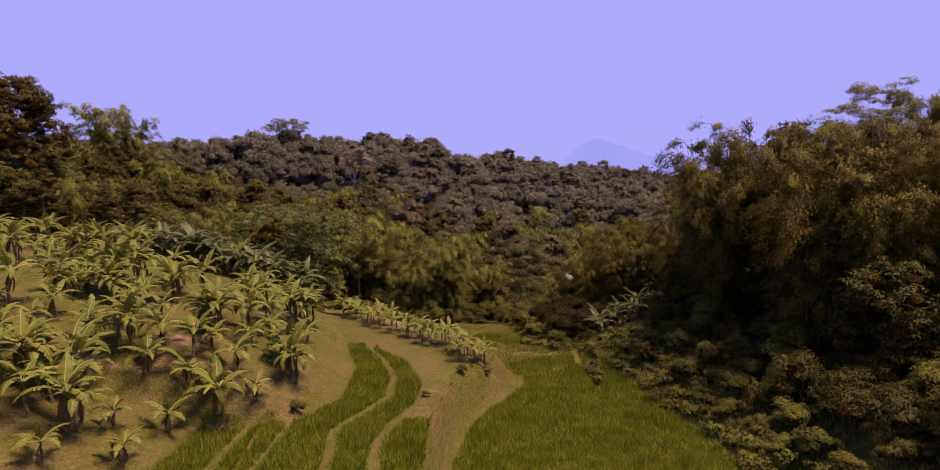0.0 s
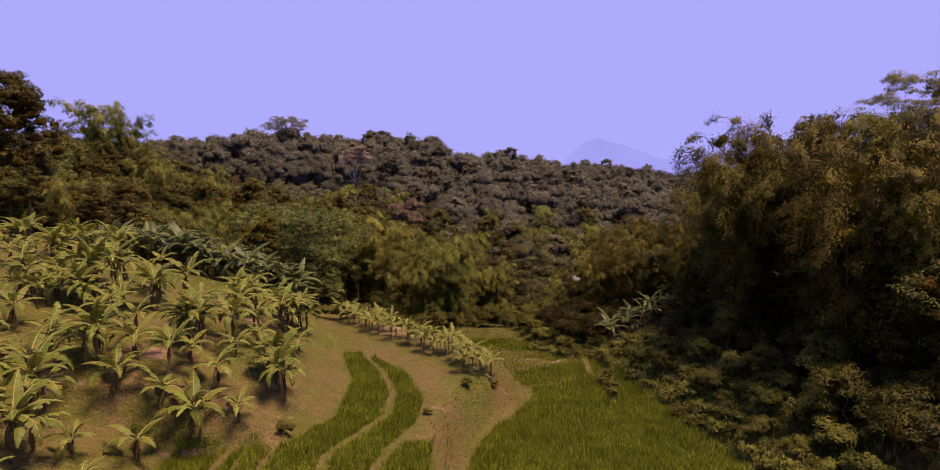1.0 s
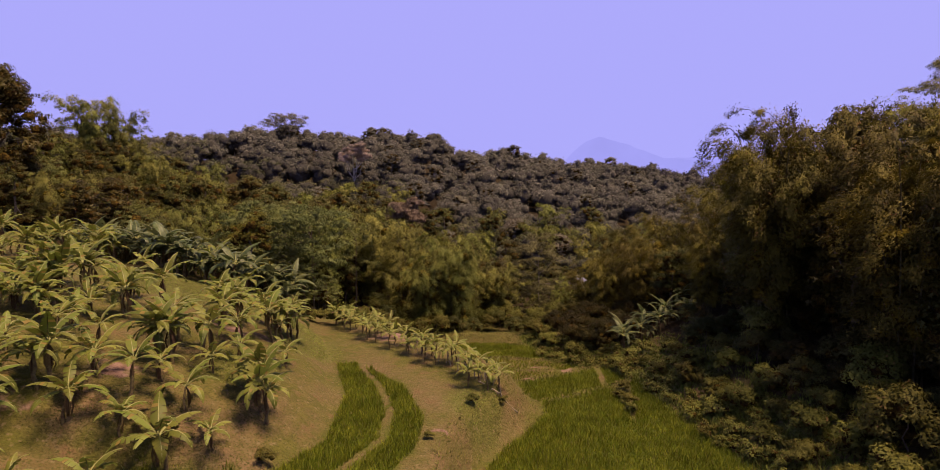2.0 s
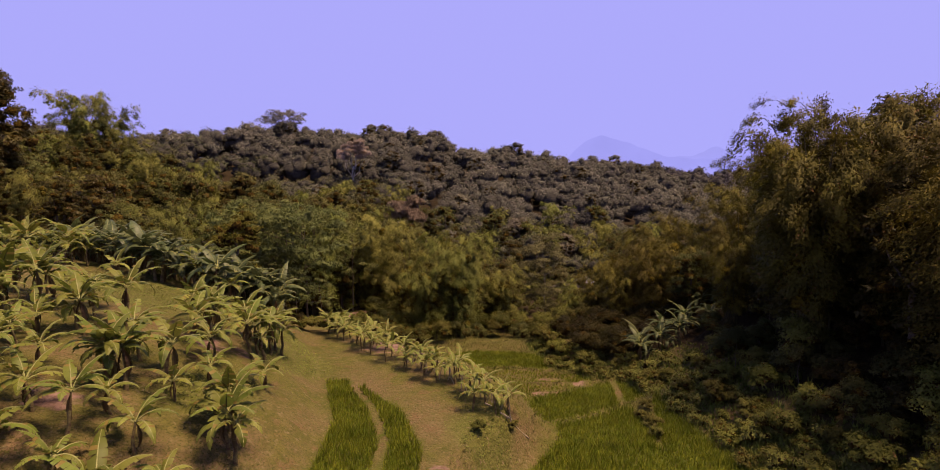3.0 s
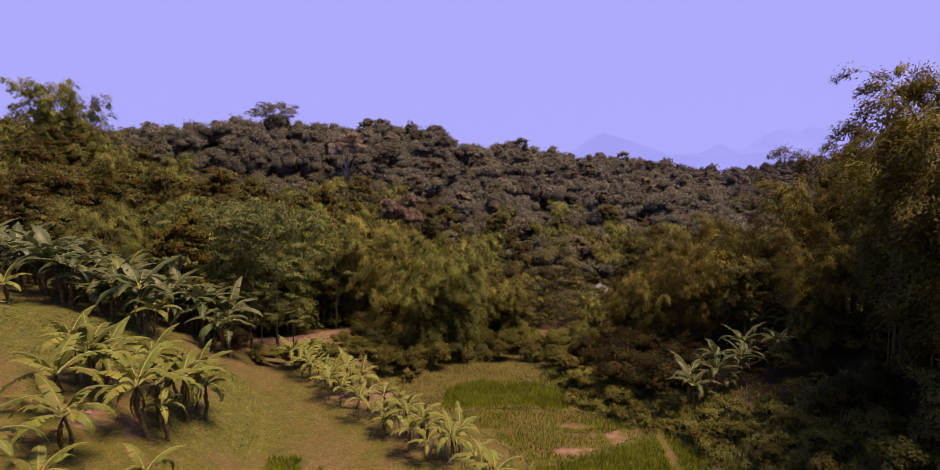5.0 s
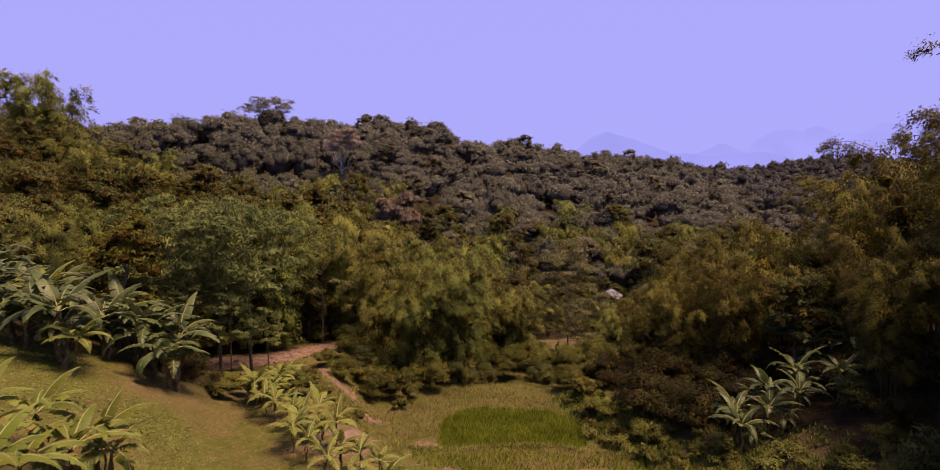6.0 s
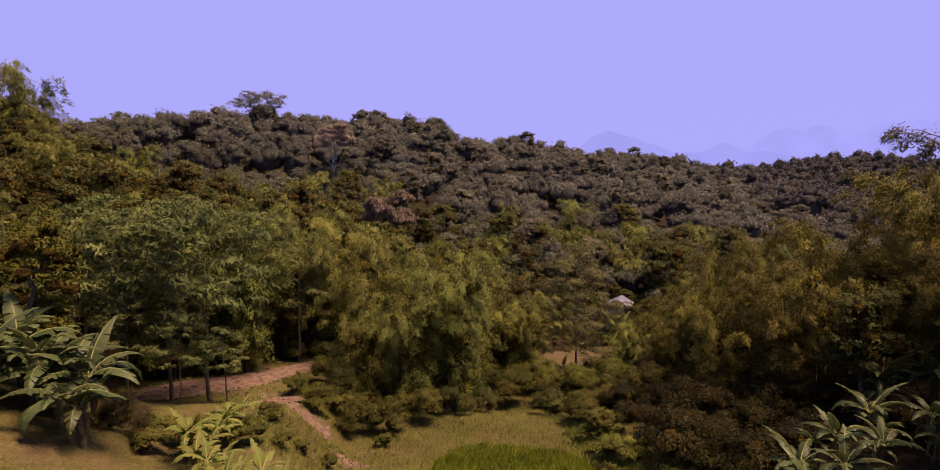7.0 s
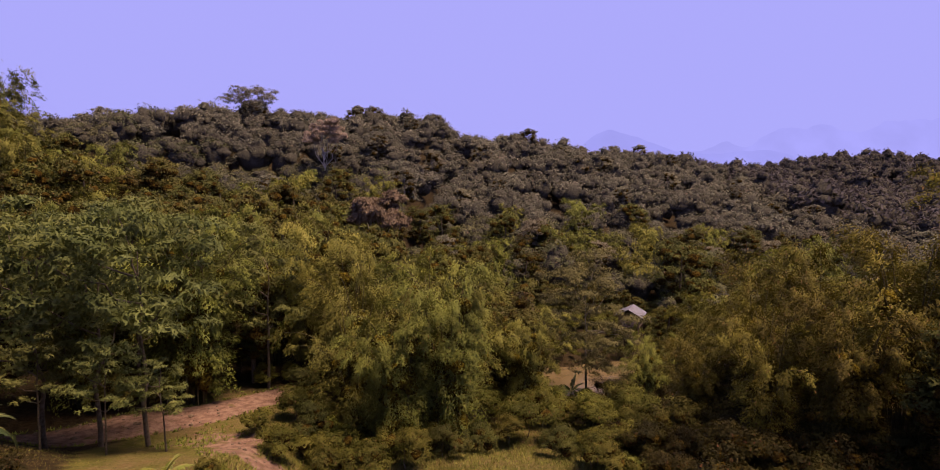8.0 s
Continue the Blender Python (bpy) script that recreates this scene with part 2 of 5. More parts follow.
def land(x, y):
    """Height of the ground at x, y (arrays)."""
    x, y = np.asarray(x, float), np.asarray(y, float)
    # valley floor: rice terraces stepping down, then the pond hollow
    floor = np.full(np.broadcast(x, y).shape, -0.3)
    bund = np.zeros_like(floor)
    for y0, z0, z1 in TERRACES:
        ln = terrace_line(y0, x)
        floor = floor + (z1 - z0) * ease(ln - 0.1, ln + 0.7, y)
        bund = np.maximum(bund, 0.22 * np.exp(-((y - ln) / 0.35) ** 2))
    floor = floor + bund
    floor = floor + 0.3 * ease(72.5, 74.5, y + 0.25 * x) - 1.0 * ease(75, 80, y) - 4.2 * ease(84, 99, y)
    # shelf with the strip fields and the track
    shelf = 2.35 - 0.35 * ease(46, 58, y) - 0.9 * ease(58, 66, y) - 2.0 * ease(66, 75, y) - 0.9 * ease(78, 92, y)
    bx = bank_edge(y)
    wide = bank_width(y)
    k = ease(bx - 0.3, bx + wide, x)
    z = shelf * (1 - k) + floor * k
    # the banana slope
    d = np.maximum(strip_edge(y) - x, 0)
    rise = 5.4 * (1 - np.exp(-d / 8.0)) + 0.06 * d
    crest = along(x, (-60, -45, -30, -17, -10), (80, 73, 62, 54.5, 47))
    near = 0.75 + 0.25 * ease(18, 34, y)
    z = z + rise * near * (1 - ease(crest - 2, crest + 15, y))
    # right-hand spur
    dr = np.maximum(x - valley_side(y), 0)
    spur = 0.50 * dr - 0.0022 * np.minimum(dr, 110) ** 2
    z = z + np.minimum(spur, 26) * (1 - ease(50, 94, y))
    # main hill behind the valley
    u = (y - 92) - 0.46 * np.minimum(x, 130)
    hill = (28.0 - 22.5 * ease(75, 155, x)) * ease(-5, 165, u) - 0.05 * np.maximum(u - 165, 0)
    hill = hill + 7.4 * np.exp(-((x - 8) / 34) ** 2 - ((y - 238) / 42) ** 2) + 5.0 * ease(-35, -75, x) * ease(70, 95, y) - 4.5 * ease(-60, -100, x) * ease(140, 180, y) + 4.2 * np.exp(-((x + 38) / 30) ** 2 - ((y - 208) / 40) ** 2) + 4.0 * np.exp(-((x - 58) / 26) ** 2 - ((y - 285) / 40) ** 2)
    z = z + np.maximum(hill, -30)
    z = z + 38 * np.exp(-((x - 250) / 120) ** 2 - ((y - 430) / 80) ** 2)
    # pond basin
    e = ((x - 13.4 - 0.6 * (y - 106.0)) / 7.4) ** 2 + ((y - 106.0) / 5.2) ** 2
    z = z * ease(0.9, 1.9, e) + -8.3 * (1 - ease(0.9, 1.9, e))
    z = np.maximum(z, -5.2 - 0.22 * ((x - 19.8) ** 2 + (y - 117.0) ** 2))
    # unevenness
    rough = 0.10 * np.sin(x * 0.9 + 1.3 * np.sin(y * 0.37)) * np.sin(y * 0.8 + 0.6 * np.sin(x * 0.5))
    flat = np.where((x > strip_edge(y)) & (x < valley_side(y)) & (y < 74), 0.25, 1.0)
    return z + rough * flat


def ground_z(x, y):
    return float(land(np.array([x]), np.array([y]))[0])


# ---- mesh helpers ----
def raw_mesh(name, verts, faces, mat, smooth=False, tint=None, inner=None, inner_mat=None, normals=None):
    """A mesh of triangles or of quads from arrays. inner: which faces take the second material."""
    verts, faces = np.asarray(verts, np.float32), np.asarray(faces, np.int32)
    me = bpy.data.meshes.new(name)
    n, k = faces.shape
    me.vertices.add(len(verts))
    me.vertices.foreach_set("co", verts.ravel())
    me.loops.add(n * k)
    me.loops.foreach_set("vertex_index", faces.ravel())
    me.polygons.add(n)
    me.polygons.foreach_set("loop_start", np.arange(0, n * k, k, dtype=np.int32))
    me.polygons.foreach_set("loop_total", np.full(n, k, np.int32))
    me.polygons.foreach_set("use_smooth", np.full(n, smooth))
    me.materials.append(mat)
    if inner is not None:
        me.materials.append(inner_mat)
        me.polygons.foreach_set("material_index", np.asarray(inner, np.int32))
    if tint is not None:
        me.attributes.new("tint", "FLOAT", "POINT").data.foreach_set("value", np.asarray(tint, np.float32))
    me.update()
    me.validate()
    if normals is not None:
        me.normals_split_custom_set_from_vertices(np.asarray(normals, np.float32))
    return me


def part(name, me, parent, label=""):
    ob = new(name, me)
    ob.parent = parent
    return tagged(ob, label)


def unit(v):
    return v / np.maximum(np.linalg.norm(v, axis=-1, keepdims=True), 1e-9)


def leaf_cards(at, way, up, length, width, fold=0.25, slim=False):
    """Folded pointed leaves: base at `at`, along `way`, face towards `up`. Two triangles each, or one if slim."""
    at, way = np.asarray(at, float), unit(np.asarray(way, float))
    side = unit(np.cross(way, up))
    top = np.cross(side, way)
    n = len(at)
    length = np.broadcast_to(length, n)[:, None]
    width = np.broadcast_to(width, n)[:, None]
    if slim:
        v = np.stack([at - side * width * 0.5, at + side * width * 0.5, at + way * length], 1).reshape(-1, 3)
        return v, np.arange(n * 3).reshape(-1, 3)
    mid = at + way * length * 0.45
    v = np.stack([at, mid + side * width * 0.5 + top * width * fold, at + way * length - top * length * 0.12,
                  mid - side * width * 0.5 + top * width * fold], 1).reshape(-1, 3)
    b = np.arange(n)[:, None] * 4
    f = np.concatenate([b + np.array([[0, 1, 2]]), b + np.array([[0, 2, 3]])], 1).reshape(-1, 3)
    return v, f


def tube(points, radii, sides=6):
    """A tapered tube along points: verts and quads."""
    p = np.asarray(points, float)
    n = len(p)
    t = unit(np.gradient(p, axis=0))
    ref = np.where(np.abs(t[:, 2:3]) > 0.95, np.array([[1.0, 0, 0]]), np.array([[0, 0, 1.0]]))
    a = unit(np.cross(t, ref))
    b = np.cross(t, a)
    ang = np.arange(sides) * 2 * np.pi / sides
    ring = np.cos(ang)[None, :, None] * a[:, None] + np.sin(ang)[None, :, None] * b[:, None]
    v = (p[:, None] + ring * np.asarray(radii, float)[:, None, None]).reshape(-1, 3)
    i, j = np.meshgrid(np.arange(n - 1), np.arange(sides), indexing="ij")
    q = np.stack([i * sides + j, i * sides + (j + 1) % sides, (i + 1) * sides + (j + 1) % sides, (i + 1) * sides + j], -1).reshape(-1, 4)
    return v, q


def join(pieces):
    vs, fs, o = [], [], 0
    for v, f in pieces:
        vs.append(v)
        fs.append(f + o)
        o += len(v)
    return np.concatenate(vs), np.concatenate(fs)


def ball_dirs(rng, n):
    return unit(rng.normal(size=(n, 3)))


def icosahedron():
    g = (1 + 5 ** 0.5) / 2
    v = [(-1, g, 0), (1, g, 0), (-1, -g, 0), (1, -g, 0), (0, -1, g), (0, 1, g), (0, -1, -g), (0, 1, -g), (g, 0, -1), (g, 0, 1), (-g, 0, -1), (-g, 0, 1)]
    f = [(0, 11, 5), (0, 5, 1), (0, 1, 7), (0, 7, 10), (0, 10, 11), (1, 5, 9), (5, 11, 4), (11, 10, 2), (10, 7, 6), (7, 1, 8),
         (3, 9, 4), (3, 4, 2), (3, 2, 6), (3, 6, 8), (3, 8, 9), (4, 9, 5), (2, 4, 11), (6, 2, 10), (8, 6, 7), (9, 8, 1)]
    return unit(np.array(v, float)), np.array(f)


def clump_hearts(rng, centres, radii, squash, share):
    """The dense inside of each leaf clump, as a small uneven lump."""
    iv, fi = icosahedron()
    out = []
    for c, r in zip(centres, radii):
        out.append((c + iv * rng.uniform(0.75, 1.15, (12, 1)) * r * share * np.array([1, 1, squash]), fi))
    return join(out)


def clump_leaves(rng, centres, radii, count, length, width, squash=0.75, droop=0.3, heart=0.52, slim=False, lift=0.35, ruffle=0.22, twigs=9, pad=(0.26, 0.48), loose=0.28, thick=0.60):
    """Leaves in many small pads that sit over the outsides of uneven clumps, with gaps between the pads."""
    n = len(centres)
    own = np.repeat(np.arange(n), twigs)
    d0 = ball_dirs(rng, n * twigs)
    d0[:, 2] = np.where(d0[:, 2] < -0.4, -d0[:, 2], d0[:, 2])
    sr = radii[own] * rng.uniform(*pad, n * twigs)
    sc = centres[own] + d0 * (radii[own] * rng.uniform(0.50, 0.98, n * twigs))[:, None] * np.array([1, 1, squash])
    w = sr ** 2
    k = rng.choice(n * twigs, count, p=w / w.sum())
    d = ball_dirs(rng, count)
    d[:, 2] = np.where(d[:, 2] < -0.15, -d[:, 2], d[:, 2])
    at = sc[k] + d * (sr[k] * rng.uniform(0.2, 1.08, count) ** 0.55)[:, None] * np.array([1.15, 1.15, thick])
    way = rng.normal(size=(count, 3))
    way = unit(way - (way * d).sum(1, keepdims=True) * d) + d0[k] * 0.35 - np.array([0, 0, droop])
    up = unit(d * 0.6 + d0[k] * 0.35 + np.array([0, 0, 0.45]) + rng.normal(size=(count, 3)) * loose)
    cards = leaf_cards(at, way, up, length * rng.uniform(0.6, 1.35, count), width * rng.uniform(0.7, 1.3, count), slim=slim)
    facing = np.repeat(unit(d * 0.8 + d0[k] * 0.5 + np.array([0, 0, lift]) + rng.normal(size=(count, 3)) * ruffle), 3 if slim else 4, 0)
    if not heart:
        return (*cards, np.zeros(len(cards[1]), int), facing)
    core = clump_hearts(rng, centres, radii, squash, heart)
    facing = np.concatenate([facing, np.tile(unit(icosahedron()[0] + np.array([0, 0, lift])), (len(centres), 1))])
    return (*join([cards, core]), np.repeat([0, 1], [len(cards[1]), len(core[1])]), facing)


def limb_path(rng, a, b, sag=0.12, n=6, wander=0.03):
    s = np.linspace(0, 1, n)[:, None]
    a, b = np.asarray(a, float), np.asarray(b, float)
    L = np.linalg.norm(b - a)
    return a + (b - a) * s + np.array([0, 0, 1]) * np.sin(s * np.pi) * -sag * L + rng.normal(size=(n, 3)) * wander * L * np.sin(s * np.pi)


# ---- kinds of plants: each maker gives a list of (part name, mesh) about a base at the origin ----
def broad_tree(rng, h, w, bare, n_clumps, n_leaves, leaf, mat, bark, squash=0.75, open_=0.0, limbs=2, slim=False):
    base = h * bare
    ch = h - base
    c, r = [], []
    for i in range(n_clumps):
        s = rng.uniform(0, 1)
        z = base + ch * (0.12 + 0.76 * s)
        prof = np.sqrt(max(0.05, 1 - ((s - 0.42) / 0.62) ** 2))
        a = rng.uniform(0, 6.283)
        q = rng.uniform(0.35 + open_ * 0.3, 1.0) * w * 0.40 * prof
        c.append((math.cos(a) * q, math.sin(a) * q, z))
        r.append(rng.uniform(0.13, 0.23) * w * (1 - open_ * 0.3) * min(1.0, (30 / n_clumps) ** 0.33))
    c, r = np.array(c), np.array(r)
    v, f, core, facing = clump_leaves(rng, c, r, n_leaves, leaf, leaf * 0.62, squash, slim=slim)
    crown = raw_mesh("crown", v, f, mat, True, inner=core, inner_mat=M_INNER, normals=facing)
    lean = rng.normal(size=2) * 0.03 * h
    top = np.array([lean[0], lean[1], base + ch * 0.7])
    tp = limb_path(rng, (0, 0, -0.3), top, 0.0, 8, 0.014)
    trunk = raw_mesh("trunk", *tube(tp, np.linspace(0.024 * h, 0.006 * h, 8), 7), bark, True)
    out = [("trunk", trunk), ("crown", crown)]
    for i in range(limbs):
        k = rng.integers(n_clumps)
        s = tp[int(rng.integers(3, 7))]
        out.append(("limb", raw_mesh("limb", *tube(limb_path(rng, s, c[k], 0.05), np.linspace(0.010 * h, 0.003 * h, 6), 5), bark, True)))
    return out


def bamboo(rng, h, spread, culms, per_culm, mat, leaf=0.42, tight=1.0, low=0.26, sprays=8):
    """A clump of arching bamboo: culms that bend over, with drooping side sprays of narrow leaves and a plume at the tip."""
    stems, at, way, faces, cores = [], [], [], [], []
    for i in range(culms):
        a = rng.uniform(0, 6.283)
        out = np.array([math.cos(a), math.sin(a), 0])
        hh = h * rng.uniform(0.60, 1.0)
        sp = spread * rng.uniform(0.25, 1.0)
        base = out * rng.uniform(0.1, 0.9) * tight
        s = np.linspace(0, 1, 12)
        p = base + out * (sp * s ** 2.3)[:, None] + np.array([0, 0, 1]) * (hh * (s * 1.46 - 0.46 * s ** 3.4))[:, None]
        p[:, 2] -= 0.3
        stems.append(tube(p, np.linspace(0.055, 0.012, 12), 5))
        t = low + (1 - low) * (np.arange(sprays) + rng.uniform(0.1, 0.9, sprays)) / sprays
        t[-1] = 0.97
        q = np.stack([np.interp(t, s, p[:, k]) for k in range(3)], 1)
        flat = ball_dirs(rng, sprays) * np.array([1, 1, 0.0]) + out * 0.55
        flat[-1] = out
        flat = unit(flat)
        reach = h * 0.125 * rng.uniform(0.65, 1.3, sprays) * (1.25 - 0.55 * t)
        k = rng.integers(0, sprays, per_culm)
        u = rng.uniform(0.02, 1.0, per_culm) ** 0.8
        L = reach[k]
        wob = rng.normal(size=(per_culm, 3)) * (L * (0.22 - 0.13 * u))[:, None]
        at.append(q[k] + flat[k] * (L * u)[:, None] + np.array([0, 0, 1]) * (L * (0.30 * u - 0.75 * u * u))[:, None] + wob)
        d = unit(wob + flat[k] * 0.15 + np.array([0, 0, 0.10]))
        way.append(unit(rng.normal(size=(per_culm, 3)) * 0.45 + flat[k] * 0.6 - np.array([0, 0, 0.55])))
        faces.append(unit(d * 0.7 + flat[k] * 0.25 + np.array([0, 0, 0.55])))
        inside = (t < 0.62) & (np.arange(sprays) % 2 == 0)
        cores.append(clump_hearts(rng, q[inside], reach[inside] * 0.62, 1.1, 0.55))
    at, way, faces = np.concatenate(at), np.concatenate(way), np.concatenate(faces)
    n = len(at)
    up = unit(faces + rng.normal(size=(n, 3)) * 0.22)
    v, f = leaf_cards(at, way, up, leaf * rng.uniform(0.6, 1.3, n), leaf * 0.36 * rng.uniform(0.7, 1.3, n), slim=True)
    inside = join(cores)
    facing = np.repeat(unit(faces + rng.normal(size=(n, 3)) * 0.12), 3, 0)
    facing = np.concatenate([facing, np.tile(icosahedron()[0], (len(inside[0]) // 12, 1))])
    core = np.repeat([0, 1], [len(f), len(inside[1])])
    v, f = join([(v, f), inside])
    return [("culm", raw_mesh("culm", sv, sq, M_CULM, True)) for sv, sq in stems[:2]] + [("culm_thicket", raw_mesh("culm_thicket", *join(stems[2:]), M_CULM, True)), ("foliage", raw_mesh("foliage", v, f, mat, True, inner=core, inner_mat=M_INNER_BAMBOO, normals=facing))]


def layered_tree(rng, h, w, bare, pads, leaves, mat, bark, leaf=0.30, flat=1.0, limbs=6):
    """A slender tree with a domed open crown of flat leafy pads on forked limbs."""
    lean = rng.normal(size=2) * 0.04 * h
    tp = limb_path(rng, (0, 0, -0.3), (lean[0], lean[1], h * 0.80), 0.0, 9, 0.012)
    out = [("trunk", raw_mesh("trunk", *tube(tp, np.linspace(0.008 * h + 0.03, 0.02, 9), 7), bark, True))]
    c, r = [], []
    low = h * bare
    for i in range(pads):
        s = (i + rng.uniform(0.2, 0.8)) / pads
        lift = s
        q = w * 0.46 * math.sqrt(max(0.02, 1 - ((s - 0.45) / (0.60 * flat)) ** 2)) * rng.uniform(0.40, 1.08)
        a = i * 2.4 + rng.normal() * 0.5
        c.append((lean[0] + math.cos(a) * q, lean[1] + math.sin(a) * q, low + (h * 0.97 - low) * lift + rng.normal() * 0.03 * h))
        r.append(rng.uniform(0.09, 0.16) * w)
    c, r = np.array(c), np.array(r)
    v, f, core, facing = clump_leaves(rng, c, r, leaves, leaf, leaf * 0.42, 0.46, droop=0.45, heart=0, slim=True)
    out.append(("crown", raw_mesh("crown", v, f, mat, True, normals=facing)))
    for i in np.linspace(0, pads - 2, limbs).astype(int):
        start = tp[int(np.clip(np.searchsorted(tp[:, 2], c[i][2] * 0.72), 3, 8))]
        out.append(("limb", raw_mesh("limb", *tube(limb_path(rng, start, c[i] - np.array([0, 0, r[i] * 0.15]), 0.06, 5), np.linspace(0.05, 0.014, 5), 4), bark, True)))
    return out


def bare_tree(rng, h, w, mat, bark):
    """A pale, half bare tree: forked white limbs with a thin veil of dry twigs."""
    out = []
    tp = limb_path(rng, (0, 0, -0.3), (0.2, 0, h * 0.6), 0.0, 7)
    out.append(("trunk", raw_mesh("trunk", *tube(tp, np.linspace(0.24, 0.12, 7), 7), bark, True)))
    c, r = [], []
    for i in range(9):
        a = i * 2.4
        tip = np.array([math.cos(a) * w * 0.42 * rng.uniform(0.5, 1), math.sin(a) * w * 0.42 * rng.uniform(0.5, 1), h * rng.uniform(0.72, 0.98)])
        out.append(("limb", raw_mesh("limb", *tube(limb_path(rng, tp[int(rng.integers(4, 7))], tip, 0.08), np.linspace(0.10, 0.03, 6), 5), bark, True)))
        c.append(tip)
        r.append(w * 0.2)
    v, f, core, facing = clump_leaves(rng, np.array(c), np.array(r), 8000, 0.42, 0.20, 0.9, heart=0)
    out.append(("crown", raw_mesh("crown", v, f, mat)))
    return out


def shrub(rng, h, w, n, leaf, mat, slim=0.55):
    k = 9
    a, q = rng.uniform(0, 6.283, k), np.sqrt(rng.uniform(0, 1, k)) * w * 0.36
    c = np.stack([np.cos(a) * q, np.sin(a) * q, h * rng.uniform(0.28, 0.74, k)], 1)
    c[0] = (0, 0, h * 0.72)
    r = rng.uniform(0.16, 0.27, k) * w
    v, f, core, facing = clump_leaves(rng, c, r, n, leaf, leaf * slim, min(1.0, 0.8 * h / w + 0.2), slim=True, twigs=8, pad=(0.32, 0.55), thick=0.95)
    v[:, 2] = np.where(v[:, 2] < 0, -v[:, 2] * 0.4, v[:, 2])
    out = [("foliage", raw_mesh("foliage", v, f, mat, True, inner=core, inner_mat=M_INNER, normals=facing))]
    for i in range(1 if h > 2 else 0):
        out.append(("stem", raw_mesh("stem", *tube(limb_path(rng, (0.1 * i, 0, -0.2), c[i] * 0.9, 0.05), np.linspace(0.05, 0.015, 6), 5), M_BARK, True)))
    return out


def banana_leaf(rng, length, width, droop, torn=0.42):
    """One long leaf along +x on a bare stalk, rising and then arching over, its blade folded along the rib and torn into strips."""
    n = 15
    s = np.linspace(0, 1, n)
    ang = 0.95 - droop * s ** 1.25
    x = np.concatenate([[0], np.cumsum(np.cos((ang[1:] + ang[:-1]) / 2))]) / (n - 1) * length
    z = np.concatenate([[0], np.cumsum(np.sin((ang[1:] + ang[:-1]) / 2))]) / (n - 1) * length
    half = width * 0.5 * np.sin(np.clip((s - 0.16) / 0.84, 0, 1) ** 0.60 * 3.08) + 0.010
    fold = rng.uniform(0.15, 0.55)
    V, F, N = [], [], []
    for sign in (1, -1):
        for i in range(n - 1):
            cut = rng.uniform(0, 1) < torn
            gap = rng.uniform(0.05, 0.26) if cut else 0.0
            hang = rng.uniform(0.35, 0.85) if cut else fold + rng.uniform(-0.05, 0.05)
            b = len(V)
            lag = 0.65
            dx, dz = x[i + 1] - x[i], z[i + 1] - z[i]
            out = math.sqrt(max(0.05, 1 - 0.6 * hang * hang))
            V += [(x[i], 0, z[i]), (x[i + 1], 0, z[i + 1])]
            V += [(x[j] + (dx * gap if j == i else -dx * gap) + dx * lag, sign * half[j] * out, z[j] + dz * lag * 0.5 - half[j] * hang + 0.14 * half[j]) for j in (i + 1, i)]
            F.append((b, b + 1, b + 2, b + 3) if sign > 0 else (b + 3, b + 2, b + 1, b))
            N += [(-math.sin(ang[j]), sign * side, math.cos(ang[j])) for j, side in ((i, 0.10), (i + 1, 0.10), (i + 1, 0.2 + 0.6 * hang), (i, 0.2 + 0.6 * hang))]
    rib_p = np.stack([x, np.zeros(n), z + 0.004], 1)
    rv, rq = tube(rib_p[::2], np.linspace(0.030, 0.008, (n + 1) // 2), 3)
    F = np.concatenate([np.array(F), rq + len(V)])
    N = np.concatenate([unit(np.array(N)), np.tile((0.0, 0.0, 1.0), (len(rv), 1))])
    return np.concatenate([np.array(V), rv]), F, N, np.repeat([0, 1], [len(F) - len(rq), len(rq)])


def banana(rng, h, leaf_len, leaf_w, count, mat, stems=1, dead=2, stout=0.06):
    out = []
    for st in range(stems):
        off = np.array([0.0, 0.0, 0.0]) if st == 0 else np.array([rng.uniform(-0.7, 0.7), rng.uniform(-0.7, 0.7), 0])
        k = 1.0 if st == 0 else rng.uniform(0.5, 0.85)
        top = off + np.array([rng.normal() * 0.08 * h, rng.normal() * 0.08 * h, h * k])
        sp = limb_path(rng, off - np.array([0, 0, 0.2]), top, 0.0, 6)
        out.append(("pseudostem", raw_mesh("pseudostem", *tube(sp, np.linspace(0.022 * h + stout, 0.6 * stout, 6), 8), M_STEM, True)))
        a0 = rng.uniform(0, 6.283)
        for i in range(count if st == 0 else count - 2):
            a = a0 + i * 2.4 + rng.normal() * 0.2
            young = i / max(1, count - 1)
            lv, lf, ln, rib = banana_leaf(rng, leaf_len * k * rng.uniform(0.8, 1.1), leaf_w * k * rng.uniform(0.85, 1.1), 2.25 - 1.15 * young + rng.normal() * 0.22)
            tilt = -0.30 + 0.62 * young + rng.normal() * 0.10
            R = np.array(Matrix.Rotation(a, 3, "Z") @ Matrix.Rotation(-tilt, 3, "Y"))
            out.append(("leaf", raw_mesh("leaf", lv @ R.T + top - np.array([0, 0, 0.08]), lf, mat, True, inner=rib, inner_mat=M_RIB, normals=ln @ R.T)))
        for i in range(dead if st == 0 else 1):
            a = rng.uniform(0, 6.283)
            lv, lf, ln, rib = banana_leaf(rng, leaf_len * 0.55 * k, leaf_w * 0.4, 1.2, 0.9)
            R = np.array(Matrix.Rotation(a, 3, "Z") @ Matrix.Rotation(1.9, 3, "Y"))
            out.append(("dry_leaf", raw_mesh("dry_leaf", lv @ R.T + top - np.array([0, 0, 0.12]), lf, M_BANANA_DRY, True, normals=ln @ R.T)))
    return out


